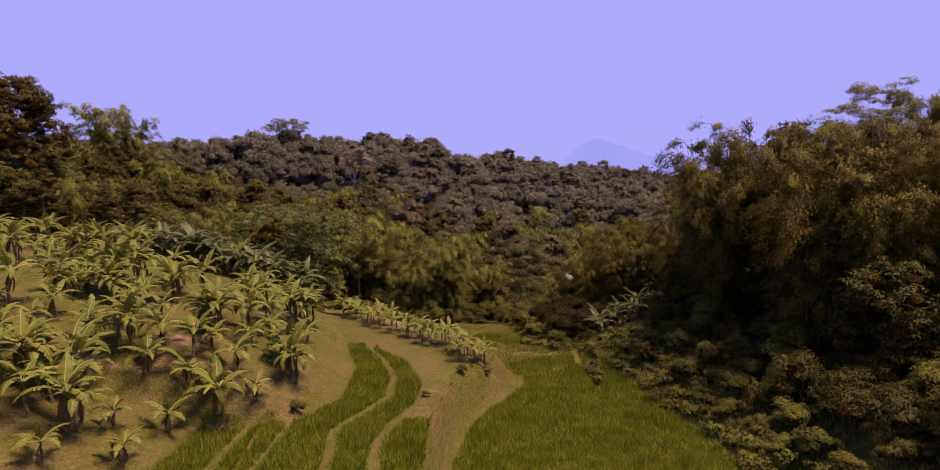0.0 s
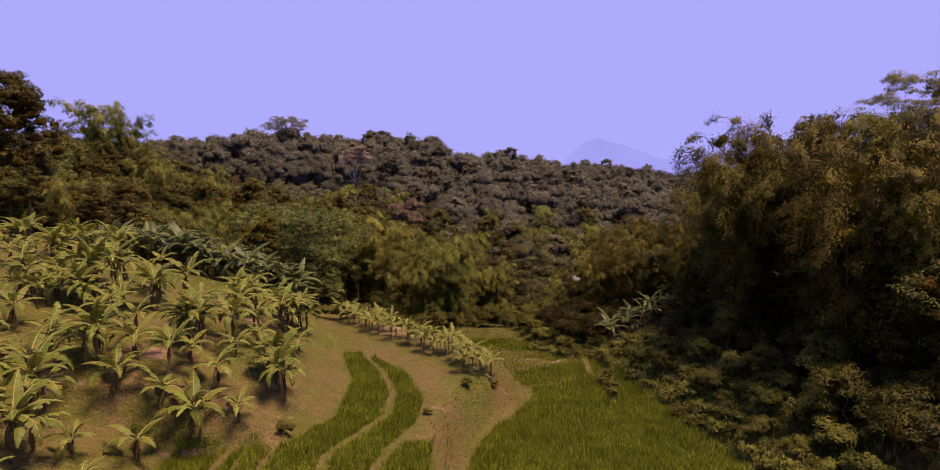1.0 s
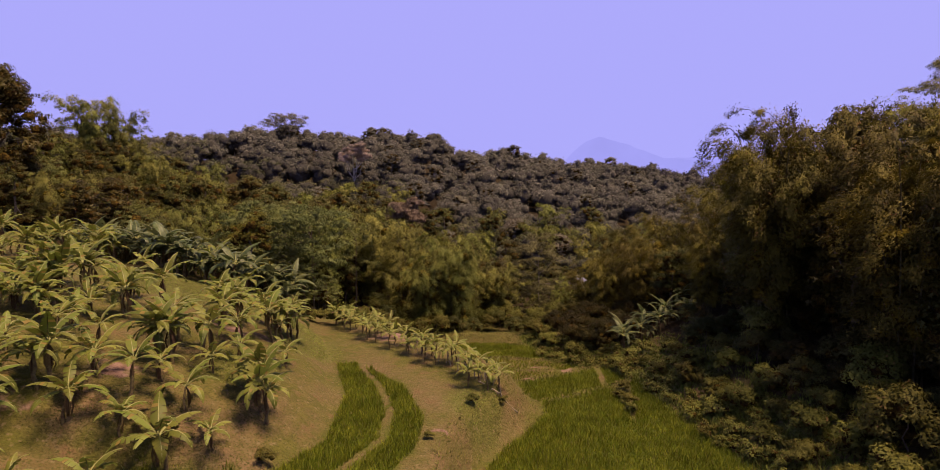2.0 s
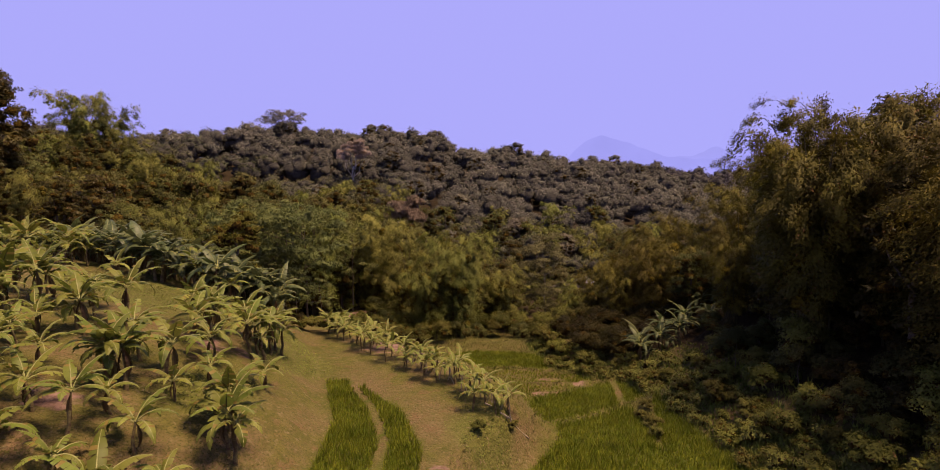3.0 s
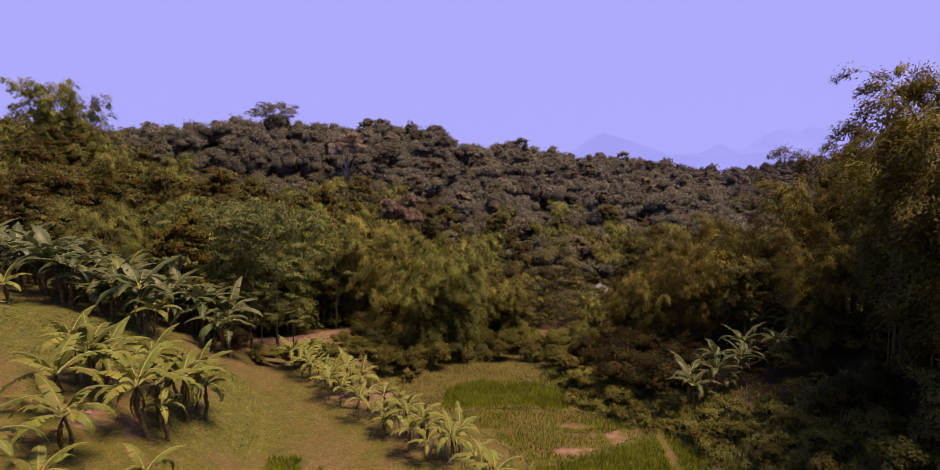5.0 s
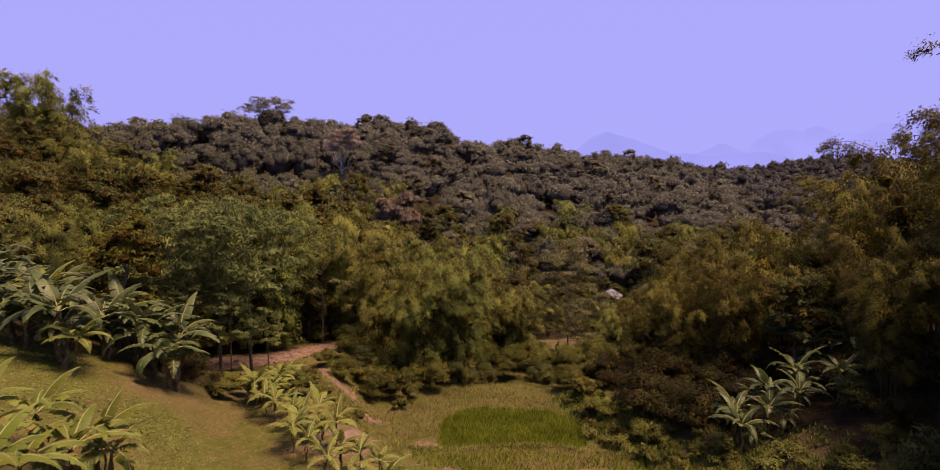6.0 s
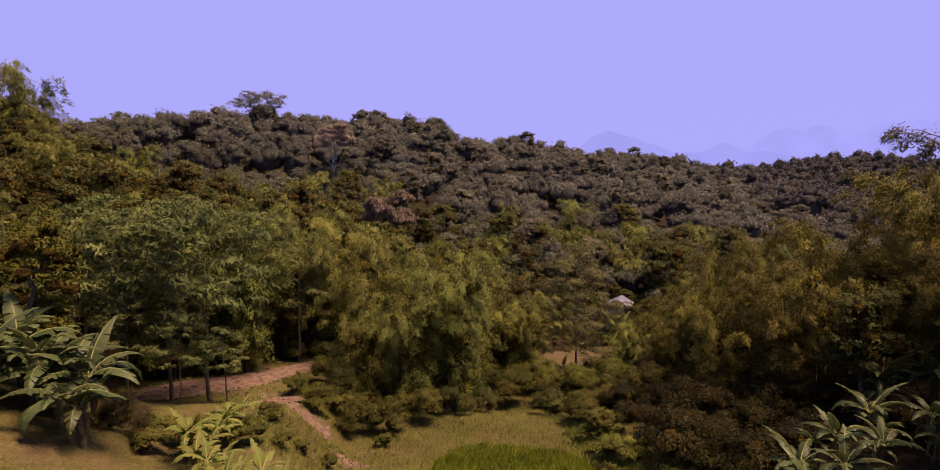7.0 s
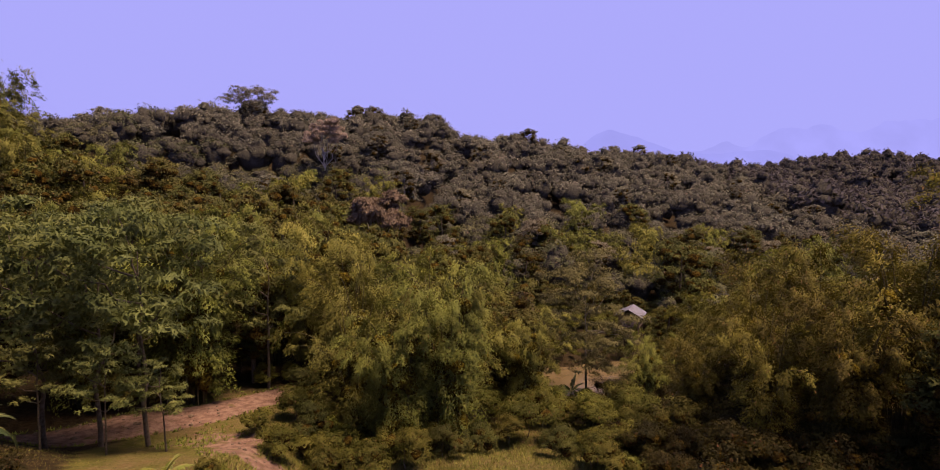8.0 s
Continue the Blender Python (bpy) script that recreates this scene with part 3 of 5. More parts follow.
def thing(name, parts, label, category, group=""):
    """An Empty at the base with its parts, standing at the origin."""
    root = tagged(new(name), label, category, group)
    for n, me in parts:
        ob = part(n, me, root)
        if n == "culm_thicket":
            tagged(ob, "crowd of thin shaded culms", kind="stuff")
    return root


def thicket(rng, kinds, spots, label):
    """Many shrubs too far off to tell apart, as one mesh. spots: x, y, size."""
    V, F, I, N, o = [], [], [], [], 0
    for x, y, size in spots:
        me = kinds[int(rng.integers(len(kinds)))].children[0].data
        n, k = len(me.vertices), len(me.polygons)
        v, f, m, c = np.empty(n * 3), np.empty(k * 3, int), np.empty(k, int), np.empty(k * 9)
        me.vertices.foreach_get("co", v)
        me.loops.foreach_get("vertex_index", f)
        me.polygons.foreach_get("material_index", m)
        me.corner_normals.foreach_get("vector", c)
        facing = np.zeros((n, 3))
        facing[f] = c.reshape(-1, 3)
        R = np.array(Matrix.Rotation(rng.uniform(0, 6.283), 3, "Z"))
        V.append(v.reshape(-1, 3) @ R.T * size + np.array([x, y, ground_z(x, y) - 0.05]))
        N.append(facing @ R.T)
        F.append(f.reshape(-1, 3) + o)
        I.append(m)
        o += n
    mats = kinds[0].children[0].data.materials
    ob = new("thicket", raw_mesh("thicket", np.concatenate(V), np.concatenate(F), mats[0], True, inner=np.concatenate(I), inner_mat=mats[1], normals=np.concatenate(N)))
    return tagged(ob, label, "thicket", kind="stuff")


USED = set()


def plant_at(proto, x, y, scale, turn, sink=0.05, lean=0.0, label="", dz=None):
    """Set a copy of a plant on the ground; the first call moves the plant itself."""
    z = ground_z(x, y) - sink if dz is None else dz
    m = pose(x, y, z, lean * math.cos(turn), lean * math.sin(turn), math.degrees(turn))
    if proto not in USED:
        USED.add(proto)
        ob = proto
        ob.matrix_basis = m
    else:
        ob = copy_thing(proto, m)
    ob.scale = (scale, scale, scale * 1.0)
    if label:
        ob["label"] = label
    return ob


def scatter(rng, x0, x1, y0, y1, gap, keep, tries=4000, most=10000, taken=None):
    """Uneven points at least `gap` apart for which keep(x, y) holds."""
    pts = [] if taken is None else list(taken)
    first = len(pts)
    cell = {}
    for p in pts:
        cell.setdefault((int(p[0] // gap), int(p[1] // gap)), []).append(p)
    for _ in range(tries):
        x, y = rng.uniform(x0, x1), rng.uniform(y0, y1)
        if not keep(x, y):
            continue
        i, j = int(x // gap), int(y // gap)
        if any((x - q[0]) ** 2 + (y - q[1]) ** 2 < gap * gap for a in (i - 1, i, i + 1) for b in (j - 1, j, j + 1) for q in cell.get((a, b), ())):
            continue
        pts.append((x, y))
        cell.setdefault((i, j), []).append((x, y))
        if len(pts) - first >= most:
            break
    return pts[first:]


# ---- the ground ----
def axis(lo, hi, step, far_lo, far_hi):
    mid = list(np.arange(lo, hi + 1e-6, step))
    d, v, up = step, hi, []
    while v < far_hi:
        d *= 1.13
        v += d
        up.append(v)
    d, v, down = step, lo, []
    while v > far_lo:
        d *= 1.13
        v -= d
        down.append(v)
    return np.array(down[::-1] + mid + up)


def clearing(x, y):
    """1 on the bare trodden earth of the cart road and the worn patch below it."""
    s = (x + 19.8) * 0.78 + (y - 77.6) * 0.62
    w = -(x + 19.8) * 0.62 + (y - 77.6) * 0.78 - 0.012 * s * s + 0.35 * np.sin(s * 0.6)
    road = 1 - ease(0.55, 1.25, (w / (2.1 - 0.05 * s)) ** 2 + (s / 9.5) ** 6)
    s2 = (x + 14.0) * 0.80 - (y - 72.2) * 0.60
    w2 = (x + 14.0) * 0.60 + (y - 72.2) * 0.80 + 0.5 * np.sin(s2 * 1.3) + 0.3 * np.sin(x * 2.1 + y)
    worn = 1 - ease(0.35, 1.3, (w2 / (2.0 - 0.14 * s2)) ** 2 + (s2 / 4.8) ** 4)
    spot = 1 - ease(0.3, 1.2, ((x + 8.6) / 1.5) ** 2 + ((y - 68.6) / 1.0) ** 2)
    m = np.maximum(road, np.maximum(0.72 * worn, 0.6 * spot))
    return m * (0.75 + 0.25 * np.clip(1.3 * np.sin(x * 0.9 + 1.5 * np.sin(y * 0.8)) + 0.9, 0, 1))


def soil_patch(x, y):
    p = np.zeros_like(x)
    for cx, cy, rx, ry in ((-15.2, 42.0, 2.4, 1.5), (-16.5, 31.5, 1.6, 0.9), (-19.5, 28.5, 1.6, 0.9), (-12.8, 27.5, 1.5, .7), (-7.5, 54, 2.2, 2.4), (-2.4, 34.0, 0.5, 0.5),
                           (-4.5, 65.5, 1.2, 0.8), (-3.2, 60.0, 1.6, 1.2), (5.2, 55.6, 1.6, 0.8), (8.2, 57.5, 0.8, 1.6), (6.0, 60.6, 1.5, 0.5)):
        p = np.maximum(p, 1 - ease(0.35, 1.2, ((x - cx) / rx) ** 2 + ((y - cy) / ry) ** 2))
    return p


def lush_patch(x, y):
    p = np.zeros_like(x)
    for cx, cy, rx, ry in ((-23, 50, 7.5, 6.0), (-12.5, 46.5, 2.2, 4.5), (-12.5, 36.0, 2.0, 3.5), (-31, 39, 5.0, 3.5), (-0.5, 38.5, 1.8, 2.6), (-15, 51.5, 2.5, 2.5), (-5.0, 62.0, 4.0, 3.0)):
        p = np.maximum(p, 1 - ease(0.3, 1.3, ((x - cx) / rx) ** 2 + ((y - cy) / ry) ** 2 + 0.3 * np.sin(x * 1.1) * np.sin(y * 0.9)))
    return p


def crest_y(x):
    return along(x, (-60, -45, -30, -17, -10), (80, 73, 62, 54.5, 47))


gx, gy = axis(-48, 28, 0.5, -4500, 4500), axis(14, 92, 0.5, -1500, 4600)
GX, GY = np.meshgrid(gx, gy)
far = np.clip((np.hypot(GX, GY - 100) - 700) / 1200, 0, 1)
GZ = land(GX, GY) * (1 - far) + -2.0 * far
nx, ny = len(gx), len(gy)
ii, jj = np.meshgrid(np.arange(ny - 1), np.arange(nx - 1), indexing="ij")
quads = np.stack([ii * nx + jj, ii * nx + jj + 1, (ii + 1) * nx + jj + 1, (ii + 1) * nx + jj], -1).reshape(-1, 4)

M_GROUND, nt, bsdf = material("hillside_earth_and_grass")
g_green = link_color(nt, noise_fac(nt, 1.7, 6), (0.064, 0.066, 0.012), (0.104, 0.096, 0.022))
g_dry = link_color(nt, noise_fac(nt, 3.1, 6), (0.112, 0.076, 0.038), (0.158, 0.106, 0.058))
g_mix = link_color(nt, noise_fac(nt, 0.33, 9, 0.42, 0.66), g_green, g_dry)
g_mix = link_color(nt, noise_fac(nt, 6.5, 8, 0.50, 0.75), g_mix, (0.084, 0.080, 0.018))
g_mix = link_color(nt, noise_fac(nt, 1.1, 9, 0.55, 0.72), g_mix, (0.128, 0.080, 0.040))
g_lush = link_color(nt, noise_fac(nt, 2.4, 7), (0.066, 0.073, 0.014), (0.112, 0.113, 0.027))
g_mix = link_color(nt, attribute(nt, "lush"), g_mix, g_lush)
g_mix = link_color(nt, noise_fac(nt, 11.0, 5, 0.50, 0.66), g_mix, (0.060, 0.056, 0.014))
g_mix = link_color(nt, noise_fac(nt, 4.3, 7, 0.58, 0.70), g_mix, (0.150, 0.118, 0.060))
g_mix = link_color(nt, attribute(nt, "paddy"), g_mix, (0.054, 0.067, 0.006))
g_soil = link_color(nt, noise_fac(nt, 2.2, 8), (0.125, 0.072, 0.058), (0.225, 0.146, 0.122))
edge = nt.nodes.new("ShaderNodeMath")
edge.operation = "MULTIPLY_ADD"
nt.links.new(noise_fac(nt, 1.3, 6, 0.3, 0.7), edge.inputs[0])
edge.inputs[1].default_value = 0.7
edge.inputs[2].default_value = -0.35
summed = nt.nodes.new("ShaderNodeMath")
summed.operation = "ADD"
summed.use_clamp = True
nt.links.new(edge.outputs[0], summed.inputs[0])
nt.links.new(attribute(nt, "soil"), summed.inputs[1])
sharp = nt.nodes.new("ShaderNodeMapRange")
sharp.inputs["From Min"].default_value, sharp.inputs["From Max"].default_value = 0.35, 0.65
nt.links.new(summed.outputs[0], sharp.inputs["Value"])
# Leaf litter made near black: the shade under trees is put into its colour.
g_litter_shade = link_color(nt, noise_fac(nt, 2.6, 6), (0.015, 0.010, 0.005), (0.033, 0.022, 0.010))
nt.links.new(link_color(nt, attribute(nt, "litter_shade"), link_color(nt, sharp.outputs[0], g_mix, g_soil), g_litter_shade), bsdf.inputs["Base Color"])
bsdf.inputs["Roughness"].default_value = 0.95
bsdf.inputs["Specular IOR Level"].default_value = 0.15
add_bump(nt, bsdf, 7.0, 1.0, 0.14)

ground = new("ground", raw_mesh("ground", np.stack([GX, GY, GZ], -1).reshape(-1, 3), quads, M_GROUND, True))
ground.data.attributes.new("paddy", "FLOAT", "POINT")
lush = lush_patch(GX, GY)
ground.data.attributes.new("lush", "FLOAT", "POINT").data.foreach_set("value", (0.85 * lush).ravel().astype(np.float32))
soil = np.maximum(clearing(GX, GY), 0.55 * soil_patch(GX, GY))
ground.data.attributes.new("soil", "FLOAT", "POINT").data.foreach_set("value", soil.ravel().astype(np.float32))
# Mask of ground below trees, where the shade is painted dark.
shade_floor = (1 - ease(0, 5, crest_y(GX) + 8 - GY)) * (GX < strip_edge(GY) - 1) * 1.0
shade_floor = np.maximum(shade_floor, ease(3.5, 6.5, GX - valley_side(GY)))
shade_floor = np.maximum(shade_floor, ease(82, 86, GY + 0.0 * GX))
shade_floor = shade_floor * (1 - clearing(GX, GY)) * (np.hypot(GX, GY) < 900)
ground.data.attributes.new("litter_shade", "FLOAT", "POINT").data.foreach_set("value", shade_floor.ravel().astype(np.float32))
tagged(ground, "terraced valley ground of dry grass, weeds and reddish bare earth", "ground", kind="structure")

# pond
M_POND, nt, bsdf = material("muddy_water")
nt.links.new(link_color(nt, noise_fac(nt, 0.5, 3), (0.109, 0.080, 0.045), (0.134, 0.099, 0.058)), bsdf.inputs["Base Color"])
bsdf.inputs["Roughness"].default_value = 0.12
add_bump(nt, bsdf, 3.0, 0.05, 0.02)
ang = np.linspace(0, 2 * np.pi, 48, endpoint=False)
pv = [(13.4, 106.0, -7.55)] + [(13.4 + 10.0 * math.cos(a) + 0.6 * 6.9 * math.sin(a), 106.0 + 6.9 * math.sin(a), -7.55) for a in ang]
pf = [(0, i + 1, (i + 1) % 48 + 1) for i in range(48)]
tagged(new("water", raw_mesh("water", pv, pf, M_POND)), "still muddy brown pond water among trees", "pond", kind="structure")


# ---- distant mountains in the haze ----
# Haze over far slopes, put into a glowing colour that takes no light.
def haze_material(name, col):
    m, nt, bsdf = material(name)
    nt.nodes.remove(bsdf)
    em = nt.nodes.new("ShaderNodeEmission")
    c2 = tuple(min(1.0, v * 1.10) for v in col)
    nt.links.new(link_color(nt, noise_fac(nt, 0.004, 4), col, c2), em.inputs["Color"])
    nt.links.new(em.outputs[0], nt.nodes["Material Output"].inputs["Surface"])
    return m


def mountain(x0, x1, y, peaks, depth, col, label, seed):
    xs = np.linspace(x0, x1, 240)
    z = np.zeros_like(xs)
    for c, w, h in peaks:
        z = z + (h * np.exp(-np.abs((xs - c) / (w * 1.25)) ** 2.0)) ** 4
    z = z ** (1 / 4)
    rng = np.random.default_rng(seed)
    for f in (0.006, 0.011, 0.019, 0.033, 0.058, 0.10):
        z = z * (1 + 0.00042 / f * np.sin(xs * f + rng.uniform(0, 6)))
    rows = [(y, z), (y - depth * 0.25, z * 0.62 - 20), (y - depth, z * 0 - 90)]
    v = np.concatenate([np.stack([xs, np.full_like(xs, yy), zz], 1) for yy, zz in rows])
    n = len(xs)
    f = [(r * n + i, r * n + i + 1, (r + 1) * n + i + 1, (r + 1) * n + i) for r in range(2) for i in range(n - 1)]
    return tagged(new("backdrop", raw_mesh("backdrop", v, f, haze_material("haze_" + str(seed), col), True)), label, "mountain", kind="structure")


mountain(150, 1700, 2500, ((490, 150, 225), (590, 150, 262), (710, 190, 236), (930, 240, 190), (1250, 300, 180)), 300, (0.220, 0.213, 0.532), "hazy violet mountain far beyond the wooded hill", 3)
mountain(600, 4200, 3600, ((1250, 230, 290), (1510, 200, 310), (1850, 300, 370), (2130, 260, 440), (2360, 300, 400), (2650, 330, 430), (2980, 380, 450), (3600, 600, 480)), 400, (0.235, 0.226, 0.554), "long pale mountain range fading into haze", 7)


# ---- which ground is what ----
def crest_line(x):
    return float(along(x, (-60, -45, -30, -17, -10), (80, 73, 62, 54.5, 47)))


def in_pond(x, y, grow=1.0):
    return ((x - 13.4 - 0.6 * (y - 106.0)) / 10.2) ** 2 + ((y - 106.0) / 7.1) ** 2 < grow


def open_ground(x, y):
    if in_pond(x, y, 1.15) or float(clearing(np.array(x), np.array(y))) > 0.05:
        return True
    if y < 74 and strip_edge(y) - 1 < x < valley_side(y) + 0.5:
        return True
    if -7 < x < 4.5 and 71 < y < 82 - 0.4 * abs(x):
        return True
    return x <= strip_edge(y) and y < crest_line(x) + 5


def in_cone(x, y, wide=0.98):
    return abs(x) < wide * y + 12


def strip_a(x, y):
    return (strip_edge(y) + 0.5 < x) & (x < path_ab(y) - 0.28) & (y > 19) & (y < 45.2) & ~((y < 30) & (x < -9.3))


def strip_b(x, y):
    return (path_ab(y) + 0.28 < x) & (x < strip_end(y) - 0.1) & (y > 19) & (y < 44)


def strip_c(x, y):
    return (strip_end(y) + 0.5 < x) & (x < bank_edge(y) - 0.15) & (y > 18) & (y < 29.6)


def strip_d(x, y):
    return (x > -13.6) & (x < -11.6) & (y > 19) & (y < 28.4 + 0.2 * np.sin(x * 3))


def strip_e(x, y):
    return (x > -11.1) & (x < -9.6) & (y > 18) & (y < 29.0 + 0.3 * np.sin(x * 4)) & (np.abs(x + 10.2 + 0.12 * (y - 24)) > 0.12)


def terrace_field(k):
    lo = 14.0 if k == 0 else TERRACES[k - 1][0]
    hi = TERRACES[k][0] if k < len(TERRACES) else 74.0

    def inside(x, y):
        a = terrace_line(lo, x) + 0.75 if k else 14.0
        b = terrace_line(hi, x) - 0.35 if k < len(TERRACES) else 72.0 - 0.25 * x
        w = bank_width(y) + 0.2
        ok = (x > bank_edge(y) + w) & (x < valley_side(y) - 0.2) & (y > a) & (y < b)
        if k == 0:
            ok = ok & ~((np.abs(x - 10.0 - 0.12 * (y - 44)) < 0.12 + 0.10 * np.maximum(y - 41.5, 0)) & (y > 41.5))
        if k == 1:
            ok = ok & (np.abs(x - 9.9 - 0.1 * (y - 50)) > 0.3)
        if k == 4:
            ok = ok & (x > -3.6) & (x < 6.6) & (((x - 1.4) / 5.3) ** 2 + ((y - 67.2) / 5.2) ** 2 < 1)
        if k in (2, 3):
            ok = ok & (soil_patch(x, y) < 0.4)
        return ok
    return inside


def tufts(rng, inside, box, step, blades, height, width, spread, mat, name, lean=(0, 0), rise=None, flat=False, stand=1.0):
    x0, x1, y0, y1 = box
    x, y = np.meshgrid(np.arange(x0, x1, step), np.arange(y0, y1, step))
    x, y = x.ravel() + rng.uniform(-0.5, 0.5, x.size) * step, y.ravel() + rng.uniform(-0.5, 0.5, y.size) * step
    k = inside(x, y)
    x, y = x[k], y[k]
    z = land(x, y) - 0.02
    n = len(x)
    size = 0.85 + 0.3 * np.sin(x * 0.7 + 1.3 * np.sin(y * 0.5)) * np.sin(y * 0.9) if rise is None else rise(x, y)
    at = np.repeat(np.stack([x, y, z], 1), blades, 0)
    size = np.repeat(size, blades)
    m = n * blades
    a = rng.uniform(0, 6.283, m)
    tip = rng.uniform(0.1, 1.0, m) * spread
    at[:, :2] += np.stack([np.cos(a), np.sin(a)], 1) * 0.05
    way = np.stack([np.cos(a) * tip + lean[0], np.sin(a) * tip + lean[1], np.full(m, stand)], 1)
    up = np.stack([np.cos(a), np.sin(a), np.full(m, 0.3)], 1)
    if flat:
        up = np.array([0.0, 0.0, 1.0]) + rng.normal(size=(m, 3)) * 0.25
    v, f = leaf_cards(at, way, up, height * size * rng.uniform(0.65, 1.15, m), width * rng.uniform(0.7, 1.3, m), 0.05, slim=True)
    tint = np.repeat(np.repeat(rng.uniform(0, 1, n), blades), 3)
    return raw_mesh(name, v, f, mat, tint=tint)


# ---- rice ----
rng = np.random.default_rng(11)
STRIPS = ((strip_a, (-12, -4, 19, 46)), (strip_b, (-9, -2, 19, 45)), (strip_c, (-5, 0, 18, 31)), (strip_d, (-15, -11, 19, 30)), (strip_e, (-12, -9, 18, 31)))
for fn, box in STRIPS:
    me = tufts(rng, fn, box, 0.14, 7, 0.40, 0.045, 0.95, M_RICE, "rice_paddy", (0.12, 0.05), flat=True)
    tagged(new("rice_paddy", me), "narrow strip of young green rice on the shelf", "rice paddy", "strip paddies", "stuff")
for k in range(5):
    wet = k in (2, 3)
    me = tufts(rng, terrace_field(k), (-5, 16, 14, 75), 0.20 if wet else 0.165, 5 if wet else 7, 0.36 if wet else 0.44, 0.045, 0.95, M_RICE, "rice_paddy", (0.10, 0.08), flat=True)
    tagged(new("rice_paddy", me), "thin wet rice with mud showing between" if wet else "dense green rice terrace in the valley floor", "rice paddy", "valley paddies", "stuff")


# ---- grass and weeds ----
def any_rice(x, y):
    r = np.zeros(x.shape, bool)
    for fn, _ in STRIPS:
        r |= fn(x, y)
    for k in range(5):
        r |= terrace_field(k)(x, y)
    return r


dense = np.zeros(GX.shape, bool)
for fn, _ in STRIPS:
    dense |= fn(GX, GY)
for k in (0, 1, 4):
    dense |= terrace_field(k)(GX, GY)
ground.data.attributes["paddy"].data.foreach_set("value", dense.ravel().astype(np.float32))


def bare(x, y):
    return np.maximum(clearing(x, y), soil_patch(x, y)) > 0.35


def shelf_grass(x, y):
    patch = np.sin(x * 0.55 + 1.7 * np.sin(y * 0.31)) + np.sin(y * 0.62 + x * 0.21)
    return (~any_rice(x, y)) & (~bare(x, y)) & (patch > -1.2) & (x < valley_side(y) + 1.5) & (x > strip_edge(y) - 18) & (rng.uniform(0, 1, x.shape) < 0.75)


def mound_grass(x, y):
    return (x > -14) & (x < 9) & (y > 61) & (y < 84) & (x > bank_edge(y) - 1.0) & ~any_rice(x, y) & ~bare(x, y)


def bund_grass(x, y):
    near = np.zeros(x.shape, bool)
    for y0, _, _ in TERRACES:
        near |= np.abs(y - terrace_line(y0, x) - 0.2) < 0.55
    near &= (x > bank_edge(y) + 1)
    w = bank_width(y) + 0.1
    bank = (x > bank_edge(y) - 0.4) & (x < bank_edge(y) + w) & (y > 24) & (y < 70)
    wedge = (x > 9.0) & (x < 11) & (y > 41) & (y < 50)
    return (near | (bank & (rng.uniform(0, 1, x.shape) < 0.5)) | wedge) & (x < valley_side(y) + 0.3) & ~bare(x, y) & ~any_rice(x, y)


tagged(new("grass", tufts(rng, shelf_grass, (-34, 18, 18, 70), 0.15, 5, 0.11, 0.017, 1.0, M_GRASS, "grass", flat=True, stand=0.35)), "short rough grass on the shelf and slope", "grass", kind="stuff")
tagged(new("grass", tufts(rng, mound_grass, (-14, 9, 61, 84), 0.19, 6, 0.34, 0.035, 1.2, M_GRASS, "grass", flat=True, stand=0.6)), "rough yellowish grass on the mound below the bamboo", "grass", kind="stuff")
tagged(new("grass", tufts(rng, bund_grass, (-14, 15, 20, 72), 0.22, 6, 0.30, 0.035, 1.2, M_GRASS, "grass", flat=True, stand=0.6)), "tufted grass on the bunds and the bank", "grass", kind="stuff")


def weedy(x, y):
    p = lush_patch(x, y) + 0.10 * np.sin(x * 0.8 + 2.1 * np.sin(y * 0.45))
    return (p > 0.12) & (rng.uniform(0, 1, x.shape) < 0.9 * p) & ~any_rice(x, y) & ~bare(x, y) & (x < bank_edge(y) + 2.0) & (x > -40)


tagged(new("weeds", tufts(rng, weedy, (-34, 5, 18, 70), 0.13, 5, 0.10, 0.055, 1.0, M_WEED, "weeds", flat=True, stand=0.25)), "patches of low broad-leaved weeds", "weeds", kind="stuff")

# ---- banana plants ----
rng = np.random.default_rng(5)
BAN = "banana plants on the slope"
young = [thing("banana_plant", banana(rng, 1.00, 1.35, 0.36, 8, M_BANANA, 1, 2, 0.045), "young yellow-green banana plant on a grassy slope", "banana plant", BAN) for _ in range(3)]
middle = [thing("banana_plant", banana(rng, 1.45 + 0.2 * i, 1.95, 0.50, 10, M_BANANA, 1 + i % 2, 3), "leafy light green banana plant with torn leaves", "banana plant", BAN) for i in range(4)]
tall = [thing("banana_plant", banana(rng, 2.4, 2.7, 0.80, 11, M_BANANA_DEEP, 3, 3, 0.08), "tall deep green banana clump at the crest", "banana plant", "banana clumps at the crest") for i in range(3)]
in_row = [thing("banana_plant", banana(rng, 1.15, 1.25, 0.33, 8, M_BANANA, 1, 1, 0.03), "small pale banana plant in a row along the bank", "banana plant", "banana row on the bank") for _ in range(3)]
shaded = [thing("banana_plant", banana(rng, 2.3, 2.5, 0.56, 10, M_BANANA_DEEP, 2, 2), "banana clump among shrubs at the wood's edge", "banana plant", "bananas by the wood") for _ in range(2)]

